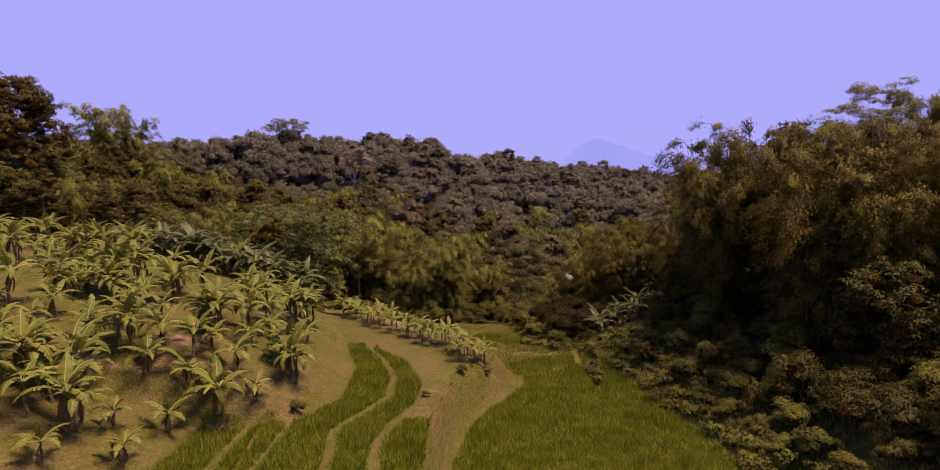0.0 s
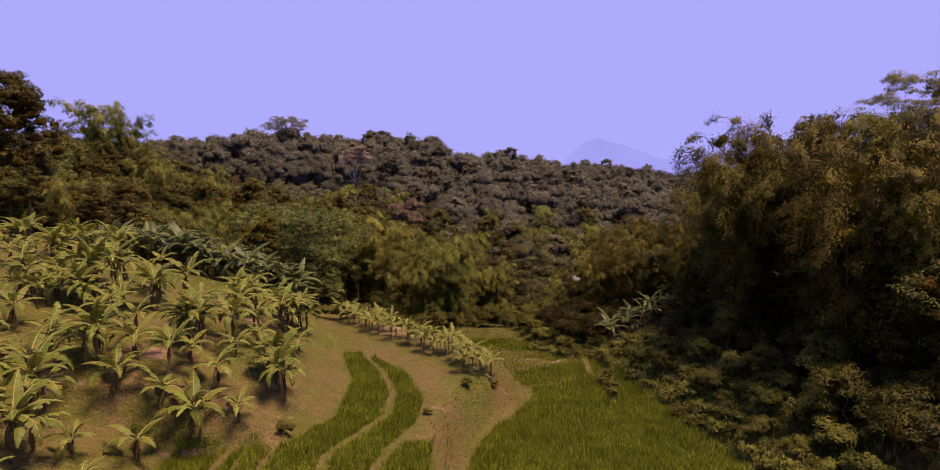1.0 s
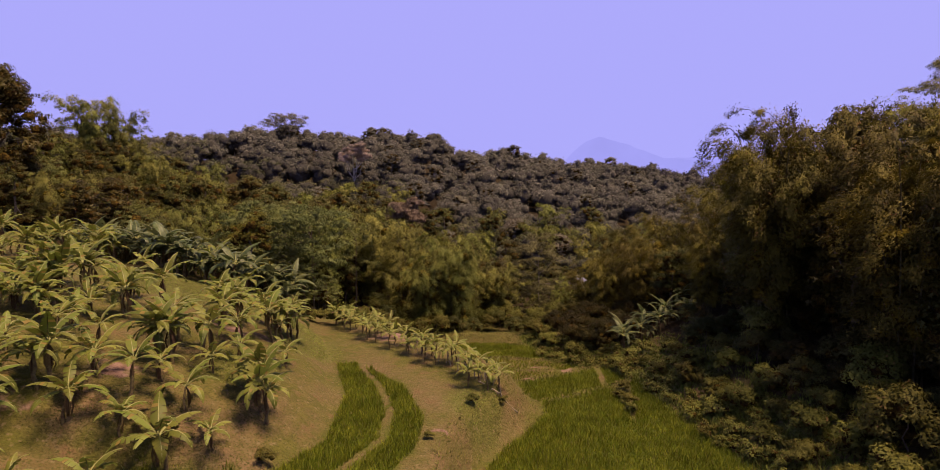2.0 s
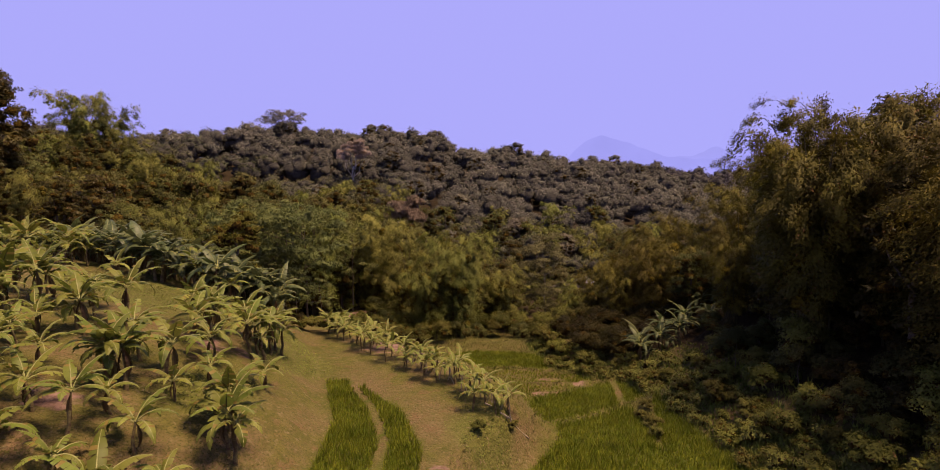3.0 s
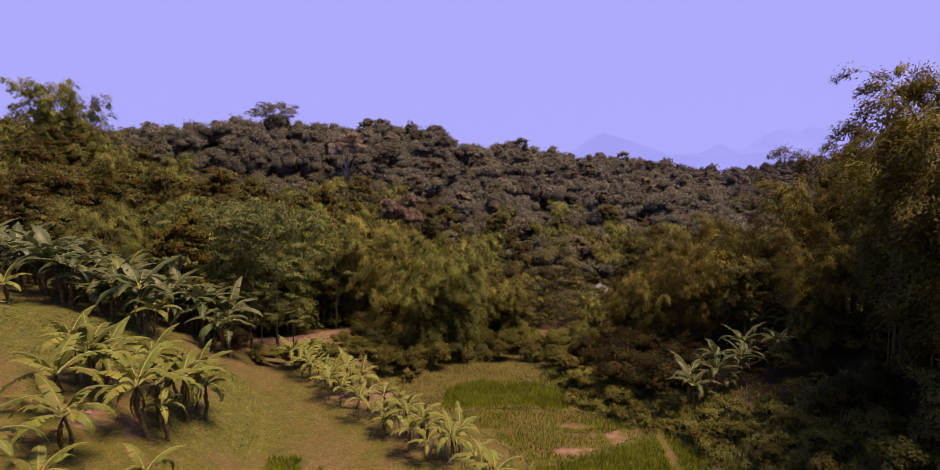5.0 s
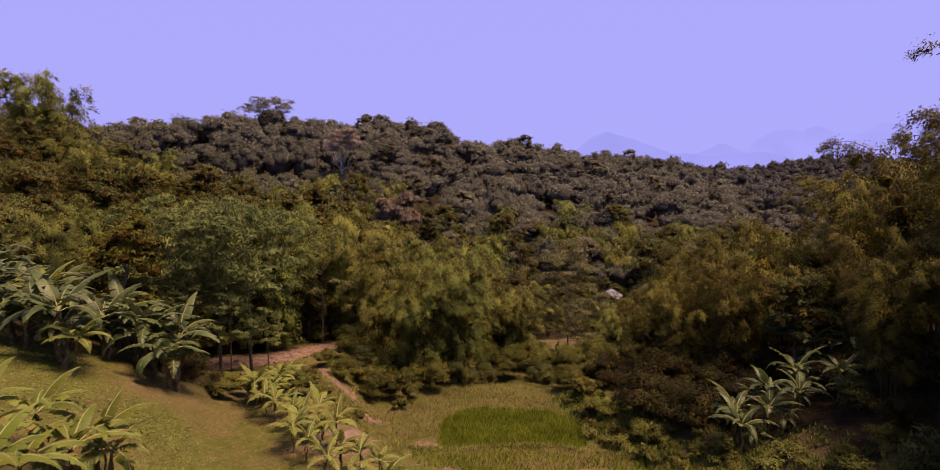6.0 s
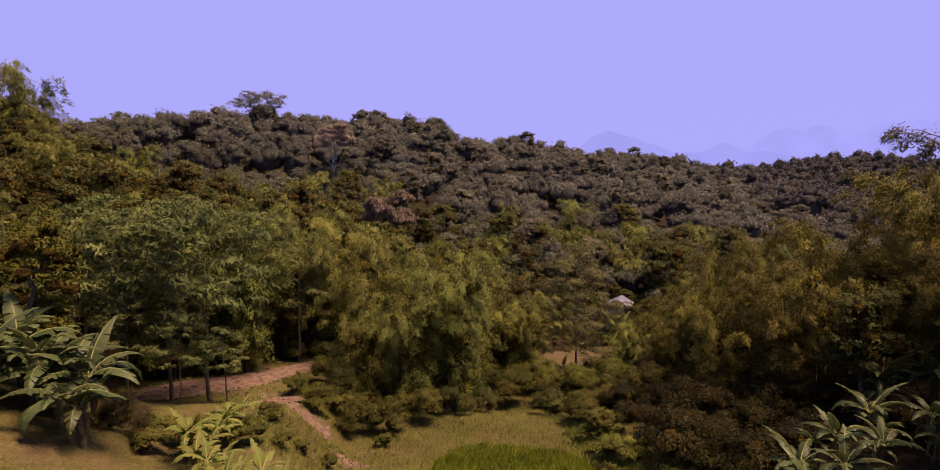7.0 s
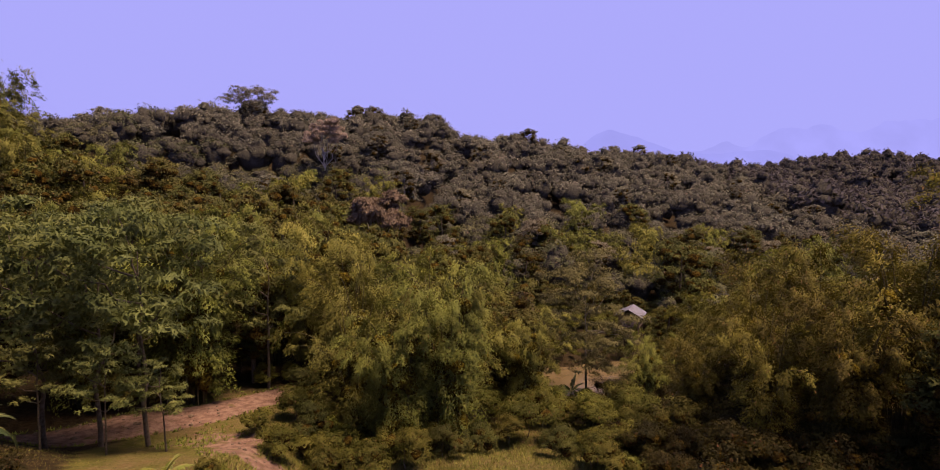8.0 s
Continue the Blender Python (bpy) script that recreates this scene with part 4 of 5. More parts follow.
SINGLES = ((-12.6, 28.4, 1), (-10.3, 32.2, 1), (-14.4, 26.6, 0), (-16.4, 21.1, 0), (-14.5, 22.9, 0), (-16.1, 25.0, 0), (-16.7, 28.4, 1), (-17.1, 23.5, 1), (-18.9, 23.6, 1),
           (-14.6, 28.6, 0), (-11.3, 29.4, 0), (-14.8, 29.8, 1), (-12.8, 30.2, 1), (-10.8, 33.4, 1), (-11.2, 38.4, 0), (-14.0, 39.2, 1), (-12.9, 36.6, 0), (-13.2, 33.8, 0), (-16.6, 30.6, 1), (-18.6, 26.4, 1))
spots = []
for i, (x, y, size) in enumerate(SINGLES):
    p = (young, middle)[size][i % 3]
    plant_at(p, x, y, rng.uniform(0.85, 1.12), rng.uniform(0, 6.28))
    spots.append((x, y))
for x, y in scatter(rng, -52, -14, 22, 62, 1.25, lambda x, y: x < strip_edge(y) - 4.6 and y < crest_line(x) - 1.5 and not bare(np.array(x), np.array(y))
                    and math.sin(x * 0.5 + 1.2) + math.sin(y * 0.42 + 0.1 * x) > -0.25 and not (-27 < x < -17 and 43 < y < 56 - 0.4 * (x + 27)) and not (-38 < x < -30 and 36 < y < 42)
                    and (x < -19 or 0.3 < math.sin(x * 7.7 + y * 3.1)), 7000, 150, spots):
    p = (middle if rng.uniform() < 0.8 else young)[int(rng.integers(3))]
    plant_at(p, x, y, rng.uniform(0.7, 1.3), rng.uniform(0, 6.28), lean=rng.uniform(-8, 8))
for x, y in scatter(rng, -26, -13.0, 23, 37.5, 1.5, lambda x, y: x < strip_edge(y) - 2.8 and not bare(np.array(x), np.array(y)), 2500, 24, spots):
    plant_at((middle if rng.uniform() < 0.6 else young)[int(rng.integers(3))], x, y, rng.uniform(0.75, 1.15), rng.uniform(0, 6.28), lean=rng.uniform(-4, 4))
for x, y in scatter(rng, -17.5, -13.2, 40, 46, 1.0, lambda x, y: True, 400, 9):
    plant_at(middle[int(rng.integers(4))], x, y, rng.uniform(0.9, 1.2), rng.uniform(0, 6.28))
for x, y in ((-18.6, 58.4), (-17.2, 57.6), (-20.4, 58.8), (-21.9, 60.4)):
    plant_at(tall[int(rng.integers(3))], x, y, rng.uniform(1.0, 1.15), rng.uniform(0, 6.28))
for x, y in scatter(rng, -46, -20, 48, 74, 2.3, lambda x, y: crest_line(x) - 4.2 < y + 0.2 < crest_line(x) + 1.5, 3000, 34):
    plant_at(tall[int(rng.integers(3))], x, y, rng.uniform(0.85, 1.1), rng.uniform(0, 6.28), lean=rng.uniform(-3, 3))
for x, y in scatter(rng, -13.5, 3, 39, 66, 0.80, lambda x, y: -1.3 < x - float(row_line(y)) < 1.3 and y > 39.5, 3000, 38):
    plant_at(in_row[int(rng.integers(3))], x, y, rng.uniform(0.75, 1.18), rng.uniform(0, 6.28), lean=rng.uniform(-5, 5))
for x, y, s in ((8.6, 96.5, 0.8), (6.2, 95.0, 0.7)):
    plant_at(shaded[int(rng.integers(2))], x, y, s, rng.uniform(0, 6.28))

# ---- trees: kinds ----
rng = np.random.default_rng(21)
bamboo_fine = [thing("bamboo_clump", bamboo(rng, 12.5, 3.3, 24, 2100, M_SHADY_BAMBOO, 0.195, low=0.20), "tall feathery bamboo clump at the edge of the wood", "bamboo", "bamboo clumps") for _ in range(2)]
bamboo_high = [thing("bamboo_clump", bamboo(rng, 12.5, 4.6, 18, 1400, M_HALF_SHADED_BAMBOO, 0.205, low=0.22), "bamboo clump with a leafy top and bare shaded culms", "bamboo", "bamboo clumps") for _ in range(3)]
bamboos = [thing("bamboo_clump", bamboo(rng, 12.5, 4.4, 18, 1500, M_BAMBOO, 0.20, low=0.14), "feathery olive-green bamboo clump with arching culms", "bamboo", "bamboo clumps") for _ in range(4)]
bamboo_far = [thing("bamboo_clump", bamboo(rng, 12.0, 4.4, 15, 560, M_BAMBOO, 0.34), "feathery olive-green bamboo clump on the hillside", "bamboo", "bamboo clumps") for _ in range(3)]
broads = [thing("broadleaf_tree", broad_tree(rng, 11, 7.5, 0.16, 30, 6000, 0.27, M_BROAD, M_BARK, slim=True), "dense dark green broadleaf tree in the wood", "tree", "broadleaf trees") for _ in range(4)]
broad_far = [thing("broadleaf_tree", broad_tree(rng, 12, 8.0, 0.14, 30, 3600, 0.36, M_BROAD, M_BARK, limbs=1, slim=True), "dense green broadleaf tree on the hillside", "tree", "broadleaf trees") for _ in range(4)]
darks = [thing("dark_leaved_tree", broad_tree(rng, 12, 6.5, 0.10, 32, 6000, 0.26, M_DARK, M_BARK, slim=True), "dark glossy-leaved tree with brownish foliage", "tree", "dark trees") for _ in range(2)]
yellows = [thing("yellow_green_tree", broad_tree(rng, 9, 5.0, 0.15, 34, 6000, 0.19, M_YELLOW, M_BARK, slim=True), "yellow-green leafy tree at the wood's edge", "tree") for _ in range(1)]
layers = [thing("feathery_tree", layered_tree(rng, 10.0, 6.6, 0.42, 34, 5200, M_LAYER, M_BARK, 0.26), "slender tree with grey-green feathery leaves in flat layers", "tree", "feathery trees") for _ in range(3)]
shrubs = [thing("shrub", shrub(rng, 1.7, 2.6, 3400, 0.125, M_SHRUB, 0.5 + 0.12 * i), "dense leafy green shrub on the bank", "shrub", "shrubs") for i in range(4)]
big_shrubs = [thing("shrub", shrub(rng, 3.0, 3.8, 5200, 0.145, M_BROAD if i == 1 else M_SHRUB), "tall tangled shrub at the foot of the wood", "shrub", "shrubs") for i in range(3)]
dark_shrubs = [thing("undergrowth", shrub(rng, 3.0, 4.2, 4200, 0.155, M_UNDER), "tangled undergrowth with dry reddish leaves, its colour darkened to carry shade", "undergrowth", "undergrowth in the wood") for i in range(3)]
low_shrubs = [thing("low_bush", shrub(rng, 0.9, 1.9, 700, 0.15, M_WEED if i else M_SHRUB), "low light green bush at the foot of the bank", "bush", "low bushes") for i in range(3)]

# Dark bushes stand in for the shade below the crest bananas.
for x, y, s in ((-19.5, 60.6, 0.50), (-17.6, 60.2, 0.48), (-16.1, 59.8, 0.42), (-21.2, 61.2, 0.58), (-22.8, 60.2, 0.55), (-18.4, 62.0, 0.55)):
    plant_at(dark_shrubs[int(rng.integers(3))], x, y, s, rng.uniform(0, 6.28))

# ---- named single trees ----
giant = thing("broadleaf_tree", broad_tree(rng, 27, 17, 0.12, 130, 24000, 0.40, M_DARK, M_BARK, slim=True), "very tall dark broadleaf tree above the banana field", "tree")
plant_at(giant, -77, 98, 1.07, 0.4)
for x, y, s, a in ((-21.2, 71.6, 1.32, 0.3), (-19.0, 72.4, 1.38, 1.9), (-23.6, 70.8, 1.28, 2.8), (-27.0, 71.6, 1.34, 3.3), (-19.4, 69.4, 0.58, 0.8), (-17.0, 70.6, 0.52, 0.2),
                   (-22.4, 68.9, 0.62, 1.1), (-24.4, 80.6, 1.4, 4.1), (-20.4, 82.4, 1.35, 2.1), (-28.4, 79.6, 1.4, 2.7), (-16.6, 84.0, 1.15, 0.9)):
    plant_at(layers[int(rng.integers(3))], x, y, s, a)
plant_at(yellows[0], -22.0, 61.5, 1.05, 1.0)
light_tree = thing("light_leaved_tree", layered_tree(rng, 15.0, 7.5, 0.50, 44, 20000, M_POND_TREE, M_GREYBARK, 0.15, limbs=12), "tall tree with a thin light crown above the bamboo", "tree")
plant_at(light_tree, 31.2, 43.8, 1.0, 2.0)
plant_at(darks[0], 3.0, 92.6, 0.95, 0.6)
plant_at(darks[1], -1.5, 97, 1.0, 2.0)
pond_tree = thing("feathery_tree", layered_tree(rng, 15.4, 10.5, 0.24, 70, 20000, M_POND_TREE, M_GREYBARK, 0.28, limbs=14), "tall thin-crowned tree with a pale trunk beside the pond", "tree")
plant_at(pond_tree, 10.4, 98.6, 1.0, 0.3)
umbrella_tree = thing("umbrella_tree", layered_tree(rng, 12.6, 13.5, 0.60, 60, 6500, M_TALL, M_BARK, 0.45, 1.0), "flat-topped tree standing out on the ridge", "tree")
plant_at(umbrella_tree, -63, 195, 1.0, 0.0, dz=28.9)
pale_tree = thing("pale_tree", bare_tree(rng, 14, 8.0, M_PALE, M_PALEBARK), "pale half-bare tree with a white trunk on the hillside", "tree")
plant_at(pale_tree, -31.4, 154, 1.12, 0.0)
rusty = thing("dry_tree", bare_tree(rng, 9.5, 6.5, M_RUST, M_PALEBARK), "dry rust-coloured tree among the green", "tree")
plant_at(rusty, -13.8, 113, 1.3, 0.0)

# ---- bamboo and trees of the right-hand spur ----
rng = np.random.default_rng(33)
stands = []
# The last four clumps are added to shade the foot of the wood.
for x, y, s in ((20.6, 46.4, 1.22), (24.6, 44, 1.14), (27.5, 47.5, 1.0), (32.5, 51, 1.02), (22.4, 52, 0.95), (25, 57, 0.90), (20.6, 57.6, 0.60), (24.5, 65, 0.65), (18.2, 69.8, 0.65), (14.8, 72, 0.62), (21.5, 71, 0.78),
                (27, 70, 0.85), (13.6, 77.5, 0.55), (17, 77, 0.75), (22, 79, 0.85), (24.8, 94.5, 0.8), (18.5, 86, 0.62), (23, 88, 0.95), (28, 82, 0.9), (30, 62, 0.82), (36, 58, 0.9), (22.2, 36.4, 1.06), (29, 40, 1.05), (34, 44, 1.1), (28, 31, 0.9), (24.5, 33.5, 0.85), (31, 36, 0.95), (36, 40, 1.0), (33, 47, 1.1), (30.5, 64, 1.1), (31, 69, 1.1), (32, 75, 1.05), (29.5, 59.5, 1.05)):
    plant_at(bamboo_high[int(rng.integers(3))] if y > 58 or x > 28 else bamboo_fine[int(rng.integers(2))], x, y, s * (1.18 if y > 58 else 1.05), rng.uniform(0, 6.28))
    stands.append((x, y))
for x, y, s in ((23.0, 30.0, 0.7), (27.0, 36.5, 0.9), (31.5, 42.0, 1.0), (25.5, 46.2, 1.1), (30, 52.5, 1.15), (23.0, 49.2, 1.05), (20.5, 66.2, 0.7), (16.2, 75.4, 0.6), (25.5, 60, 0.6), (26.5, 74, 0.8), (22.8, 41.5, 0.9), (24, 35, 0.9), (19.5, 82, 0.7)):
    p = broads[int(rng.integers(4))] if rng.uniform() < 0.6 else darks[int(rng.integers(2))]
    plant_at(p, x, y, s, rng.uniform(0, 6.28))
    stands.append((x, y))
for x, y in scatter(rng, 20, 75, 22, 100, 4.6, lambda x, y: x > valley_side(y) + 9 and in_cone(x, y), 4000, 42, stands):
    p = (bamboo_high[:2] + broads + darks + darks + darks)[int(rng.integers(12))]
    plant_at(p, x, y, rng.uniform(0.75, 1.15), rng.uniform(0, 6.28))
    stands.append((x, y))
BANANAS_BY_WOOD = ((13.6, 58.6, 0.82), (14.0, 60.6, 0.88), (15.4, 59.4, 0.78), (16.4, 61.8, 0.85), (18.6, 62.6, 0.90), (20.0, 60.8, 0.80), (21.2, 65.8, 0.95), (23.2, 64.6, 0.90), (17.2, 59.6, 0.75))
for x, y, s in BANANAS_BY_WOOD:
    plant_at(shaded[int(rng.integers(2))], x, y, s, rng.uniform(0, 6.28))
for x, y in scatter(rng, 4, 34, 20, 98, 1.7, lambda x, y: valley_side(y) + 1.2 < x < valley_side(y) + (17 if y < 48 else 12) and not in_pond(x, y, 1.2) and in_cone(x, y)
                    and not any(abs(x - bx - 0.25 * (by - y)) < 1.5 and -4.5 < y - by < 1.0 for bx, by, _ in BANANAS_BY_WOOD), 7000, 200):
    d = x - float(valley_side(y)) + rng.normal() * 0.8
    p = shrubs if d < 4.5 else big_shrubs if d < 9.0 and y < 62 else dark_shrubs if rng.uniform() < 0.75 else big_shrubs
    # Deeper in, bushes with shade in their colour take over.
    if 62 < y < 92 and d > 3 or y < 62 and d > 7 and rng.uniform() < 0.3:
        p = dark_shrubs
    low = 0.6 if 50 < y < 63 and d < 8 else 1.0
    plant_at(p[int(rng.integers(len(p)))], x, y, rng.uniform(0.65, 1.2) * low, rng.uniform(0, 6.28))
for x, y in scatter(rng, 6, 20, 28, 74, 0.9, lambda x, y: valley_side(y) - 0.1 < x < valley_side(y) + 3.6, 4000, 110):
    plant_at(low_shrubs[int(rng.integers(3))], x, y, rng.uniform(0.55, 1.1), rng.uniform(0, 6.28))


def slope_fern(x, y):
    return (x > valley_side(y) - 0.4) & (x < valley_side(y) + 6.5) & (rng.uniform(0, 1, x.shape) < 1.1 - 0.12 * (x - valley_side(y))) & ((y < 62) | (x < valley_side(y) + 2.5))


tagged(new("weeds", tufts(rng, slope_fern, (4, 23, 24, 74), 0.26, 5, 0.50, 0.10, 1.0, M_WEED, "weeds", flat=True)), "tall rough weeds and ferns along the foot of the wood", "weeds", kind="stuff")
for x, y in scatter(rng, 24, 80, 92, 116, 4.4, lambda x, y: not in_pond(x, y, 1.5) and (x > 28 or y < 104) and in_cone(x, y), 1500, 34, stands):
    p = (bamboo_far + broad_far)[int(rng.integers(7))]
    plant_at(p, x, y, rng.uniform(0.6, 0.9), rng.uniform(0, 6.28))
    stands.append((x, y))

# ---- middle wood: below the hill ----
rng = np.random.default_rng(44)
for x, y, s in ((-84, 136, 1.65), (-79.5, 133, 1.5), (-89, 138, 1.55), (-70, 124, 1.25)):
    plant_at(bamboo_far[int(rng.integers(3))], x, y, s, rng.uniform(0, 6.28))
    stands.append((x, y))
for x, y, s in ((-9.0, 72.6, 0.85), (-7.0, 73.6, 0.9), (-5.0, 75.0, 0.85), (-2.8, 76.4, 0.8), (-0.6, 78.6, 0.8), (1.6, 80.4, 0.8), (4.8, 77.4, 0.8), (6.2, 75.0, 0.75), (7.6, 81, 0.9), (-11.4, 76.8, 0.9), (4.2, 91, 0.8), (6.4, 93.5, 0.62), (8.8, 92.5, 0.42), (12.0, 94.0, 0.40), (18.5, 95.5, 0.9), (3.0, 88.0, 0.9), (9.6, 88.5, 0.55), (5.0, 97.0, 0.8), (18.0, 91.0, 0.8), (16.0, 121.5, 0.6), (23.6, 121.0, 0.6), (26.5, 118, 1.0), (15.0, 124, 1.0), (26.5, 124, 1.2)):
    plant_at(big_shrubs[int(rng.integers(3))], x, y, s, rng.uniform(0, 6.28))
for x, y, s in ((-2.6, 79.8, 1.08), (-5.8, 78.4, 0.95), (-1.8, 83.4, 1.0), (-8.8, 80.5, 1.05), (-4.5, 85, 1.08), (-10.5, 86, 1.1), (-3.0, 90, 0.95), (12.6, 84.6, 0.55), (13.8, 86.4, 0.5), (-7.5, 91, 1.1), (-14, 88, 1.1), (-20.5, 80, 1.1), (-24, 84, 1.15), (-18.5, 90, 1.15), (-27.5, 79, 1.1), (20.5, 91, 0.62), (23.5, 91.5, 0.72), (27.5, 93, 0.8), (26.0, 98, 0.8), (30, 90, 0.9), (28.5, 101, 0.85), (24.5, 104, 0.85), (21.5, 99.5, 0.7), (26.5, 108, 0.95), (21.5, 84.5, 0.75), (25.5, 86, 0.85), (19.5, 75.0, 0.62), (24.0, 77.5, 0.8), (29.5, 78, 0.9)):
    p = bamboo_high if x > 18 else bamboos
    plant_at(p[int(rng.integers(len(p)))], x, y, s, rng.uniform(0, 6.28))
    stands.append((x, y))
for x, y in scatter(rng, -95, 60, 62, 128, 4.4, lambda x, y: not open_ground(x, y) and not (-33 < x < -9 and y < 83) and not (-10 < x < 6 and y < 84) and x < 9 + 2.0 * max(0, y - 116) and in_cone(x, y) and (x < 4 or y > 121) and not (8 < x < 27 and y < 131), 6000, 150, stands):
    r = rng.uniform()
    if r < 0.24:
        p = bamboo_far[int(rng.integers(3))] if y > 96 else bamboos[int(rng.integers(4))]
    elif r < 0.86:
        p = broad_far[int(rng.integers(4))] if y > 96 else broads[int(rng.integers(4))]
    elif r < 0.88 and y > 100:
        p = layers[int(rng.integers(3))]
    else:
        p = darks[int(rng.integers(2))]
    plant_at(p, x, y, rng.uniform(0.75, 1.12), rng.uniform(0, 6.28))
    stands.append((x, y))
for x, y in scatter(rng, -30, 12, 66, 100, 1.9, lambda x, y: (x < 6 or y < 86) and not in_pond(x, y, 1.15) and float(clearing(np.array(x), np.array(y))) < 0.05
                    and (y > 82 - 0.5 * abs(x + 1) and x > -12 and not (-7 < x < 4.5 and y < 80.5) or (-14 < x < -8 and 72 < y < 80) or x < -12 and y > 78), 5000, 75):
    p = big_shrubs if rng.uniform() < 0.55 else shrubs
    plant_at(p[int(rng.integers(len(p)))], x, y, rng.uniform(0.7, 1.15), rng.uniform(0, 6.28))
for x, y, s in ((-10.2, 74.6, 1.1), (-8.6, 75.6, 1.25), (-11.8, 61.5, 0.8), (-13.2, 62.4, 0.9), (-14.8, 60.8, 0.8), (-16.2, 61.5, 0.7), (-12.4, 66, 0.6), (-19, 59.5, 0.9), (-13.4, 59.6, 0.75), (-12.2, 60.6, 0.7), (-15.2, 59.2, 0.7), (-10.6, 62.4, 0.6), (-9.4, 66.5, 0.5), (-7.0, 71.4, 0.6), (-12.2, 66.2, 0.5), (-10.2, 64.6, 0.5), (5.2, 80.0, 0.9), (7.0, 78, 1.0), (6.2, 84, 1.1), (-9.4, 30.0, 0.42), (-0.6, 38.0, 0.34), (1.2, 40.2, 0.30), (-2.6, 33, 0.25), (9.8, 43.2, 0.45), (10.2, 44.6, 0.5), (9.9, 46.0, 0.4), (10.6, 47.8, 0.45)):
    plant_at(shrubs[int(rng.integers(4))], x, y, s, rng.uniform(0, 6.28))


for x, y in scatter(rng, -4, 34, 98, 130, 1.9, lambda x, y: not in_pond(x, y, 1.1) and not (6 < x < 24.5 and 96 < y < 126.5), 5000, 135):
    p = (big_shrubs + broad_far[:2])[int(rng.integers(5))]
    plant_at(p, x, y, rng.uniform(0.8, 1.25) * (0.45 if p in broad_far else 1.0), rng.uniform(0, 6.28))

thicket(rng, big_shrubs[::2], [(x, y, rng.uniform(0.28, 0.5) * (1.7 if y > 121 or x > 24 else 1.15 if y > 111 else 0.7))
                               for x, y in scatter(rng, 5, 27, 98, 129, 1.6, lambda x, y: not in_pond(x, y, 1.0), 4000, 170)], "low green scrub round the muddy pond")


# ---- the wooded hill ----
def woods(rng, spots, kinds, name, mat, label, low, high):
    V, F, T, I, N, o = [], [], [], [], [], 0
    for x, y in spots:
        v, f, core, facing = kinds[int(rng.integers(len(kinds)))]
        I.append(core)
        a, s = rng.uniform(0, 6.283), rng.uniform(low, high) * (1.25 if rng.uniform() < 0.07 else 1.0)
        c, q = math.cos(a) * s, math.sin(a) * s
        R = np.array([[c, -q, 0], [q, c, 0], [0, 0, s * rng.uniform(0.8, 1.1)]])
        V.append(v @ R.T + np.array([x, y, ground_z(x, y)]))
        N.append(facing @ R.T / s)
        F.append(f + o)
        T.append(np.full(len(v), rng.uniform(0, 1)))
        o += len(v)
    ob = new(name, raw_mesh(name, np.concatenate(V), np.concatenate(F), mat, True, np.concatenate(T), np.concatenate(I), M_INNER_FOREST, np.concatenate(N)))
    return tagged(ob, label, "forest", kind="stuff")


def wood_kind(rng, h, w, leaves, leaf, lobes):
    """One crown of the forest: a heap of leafy lobes round a dense inside with shade in its colour."""
    d = ball_dirs(rng, lobes)
    d[:, 2] = np.abs(d[:, 2]) * 1.15 - 0.25
    d = unit(d)
    q = rng.uniform(0.55, 1.0, (lobes, 1))
    c = np.array([0, 0, h * 0.50]) + d * q * np.array([w * 0.32, w * 0.32, h * 0.34])
    r = rng.uniform(0.17, 0.27, lobes) * w
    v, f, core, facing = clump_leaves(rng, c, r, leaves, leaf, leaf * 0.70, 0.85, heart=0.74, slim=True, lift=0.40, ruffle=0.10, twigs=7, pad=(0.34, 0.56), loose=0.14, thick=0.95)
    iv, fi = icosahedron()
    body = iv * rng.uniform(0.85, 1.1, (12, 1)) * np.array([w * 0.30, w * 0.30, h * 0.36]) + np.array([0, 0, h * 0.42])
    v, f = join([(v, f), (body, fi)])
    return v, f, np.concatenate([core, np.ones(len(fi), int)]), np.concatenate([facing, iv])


rng = np.random.default_rng(55)
SIZES = ((7.2, 6.6), (8.4, 7), (6.8, 7.6), (9.2, 7.4), (6.6, 5.8), (7.8, 8.4), (8.2, 6.2), (7.4, 7))
kinds = [wood_kind(rng, h, w, 700, 0.40, 9 + i % 4) for i, (h, w) in enumerate(SIZES)]
kinds_away = [wood_kind(rng, h, w, 420, 0.52, 8 + i % 4) for i, (h, w) in enumerate(SIZES)]


# True where trees take the leaf colour most tinted for haze.
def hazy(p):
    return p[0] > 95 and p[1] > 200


hill_spots = scatter(rng, -190, 260, 112, 330, 3.9, lambda x, y: in_cone(x, y, 1.0) and -2 < (y - 92) - 0.46 * min(x, 130) < 195 and not in_pond(x, y, 1.6) and (y > 128 or x > 26 or (x > 2 and y > 120)) and not (2 < x < 27 and y < 131) and (x + 30.5) ** 2 + ((y - 145) * 0.8) ** 2 > 14, 70000, 1900)
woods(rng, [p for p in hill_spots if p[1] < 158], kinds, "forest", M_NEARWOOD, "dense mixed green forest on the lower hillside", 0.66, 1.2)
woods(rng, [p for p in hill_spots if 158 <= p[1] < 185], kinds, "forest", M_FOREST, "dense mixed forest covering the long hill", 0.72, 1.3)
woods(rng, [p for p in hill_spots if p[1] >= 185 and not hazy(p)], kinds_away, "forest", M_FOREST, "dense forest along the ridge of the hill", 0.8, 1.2)
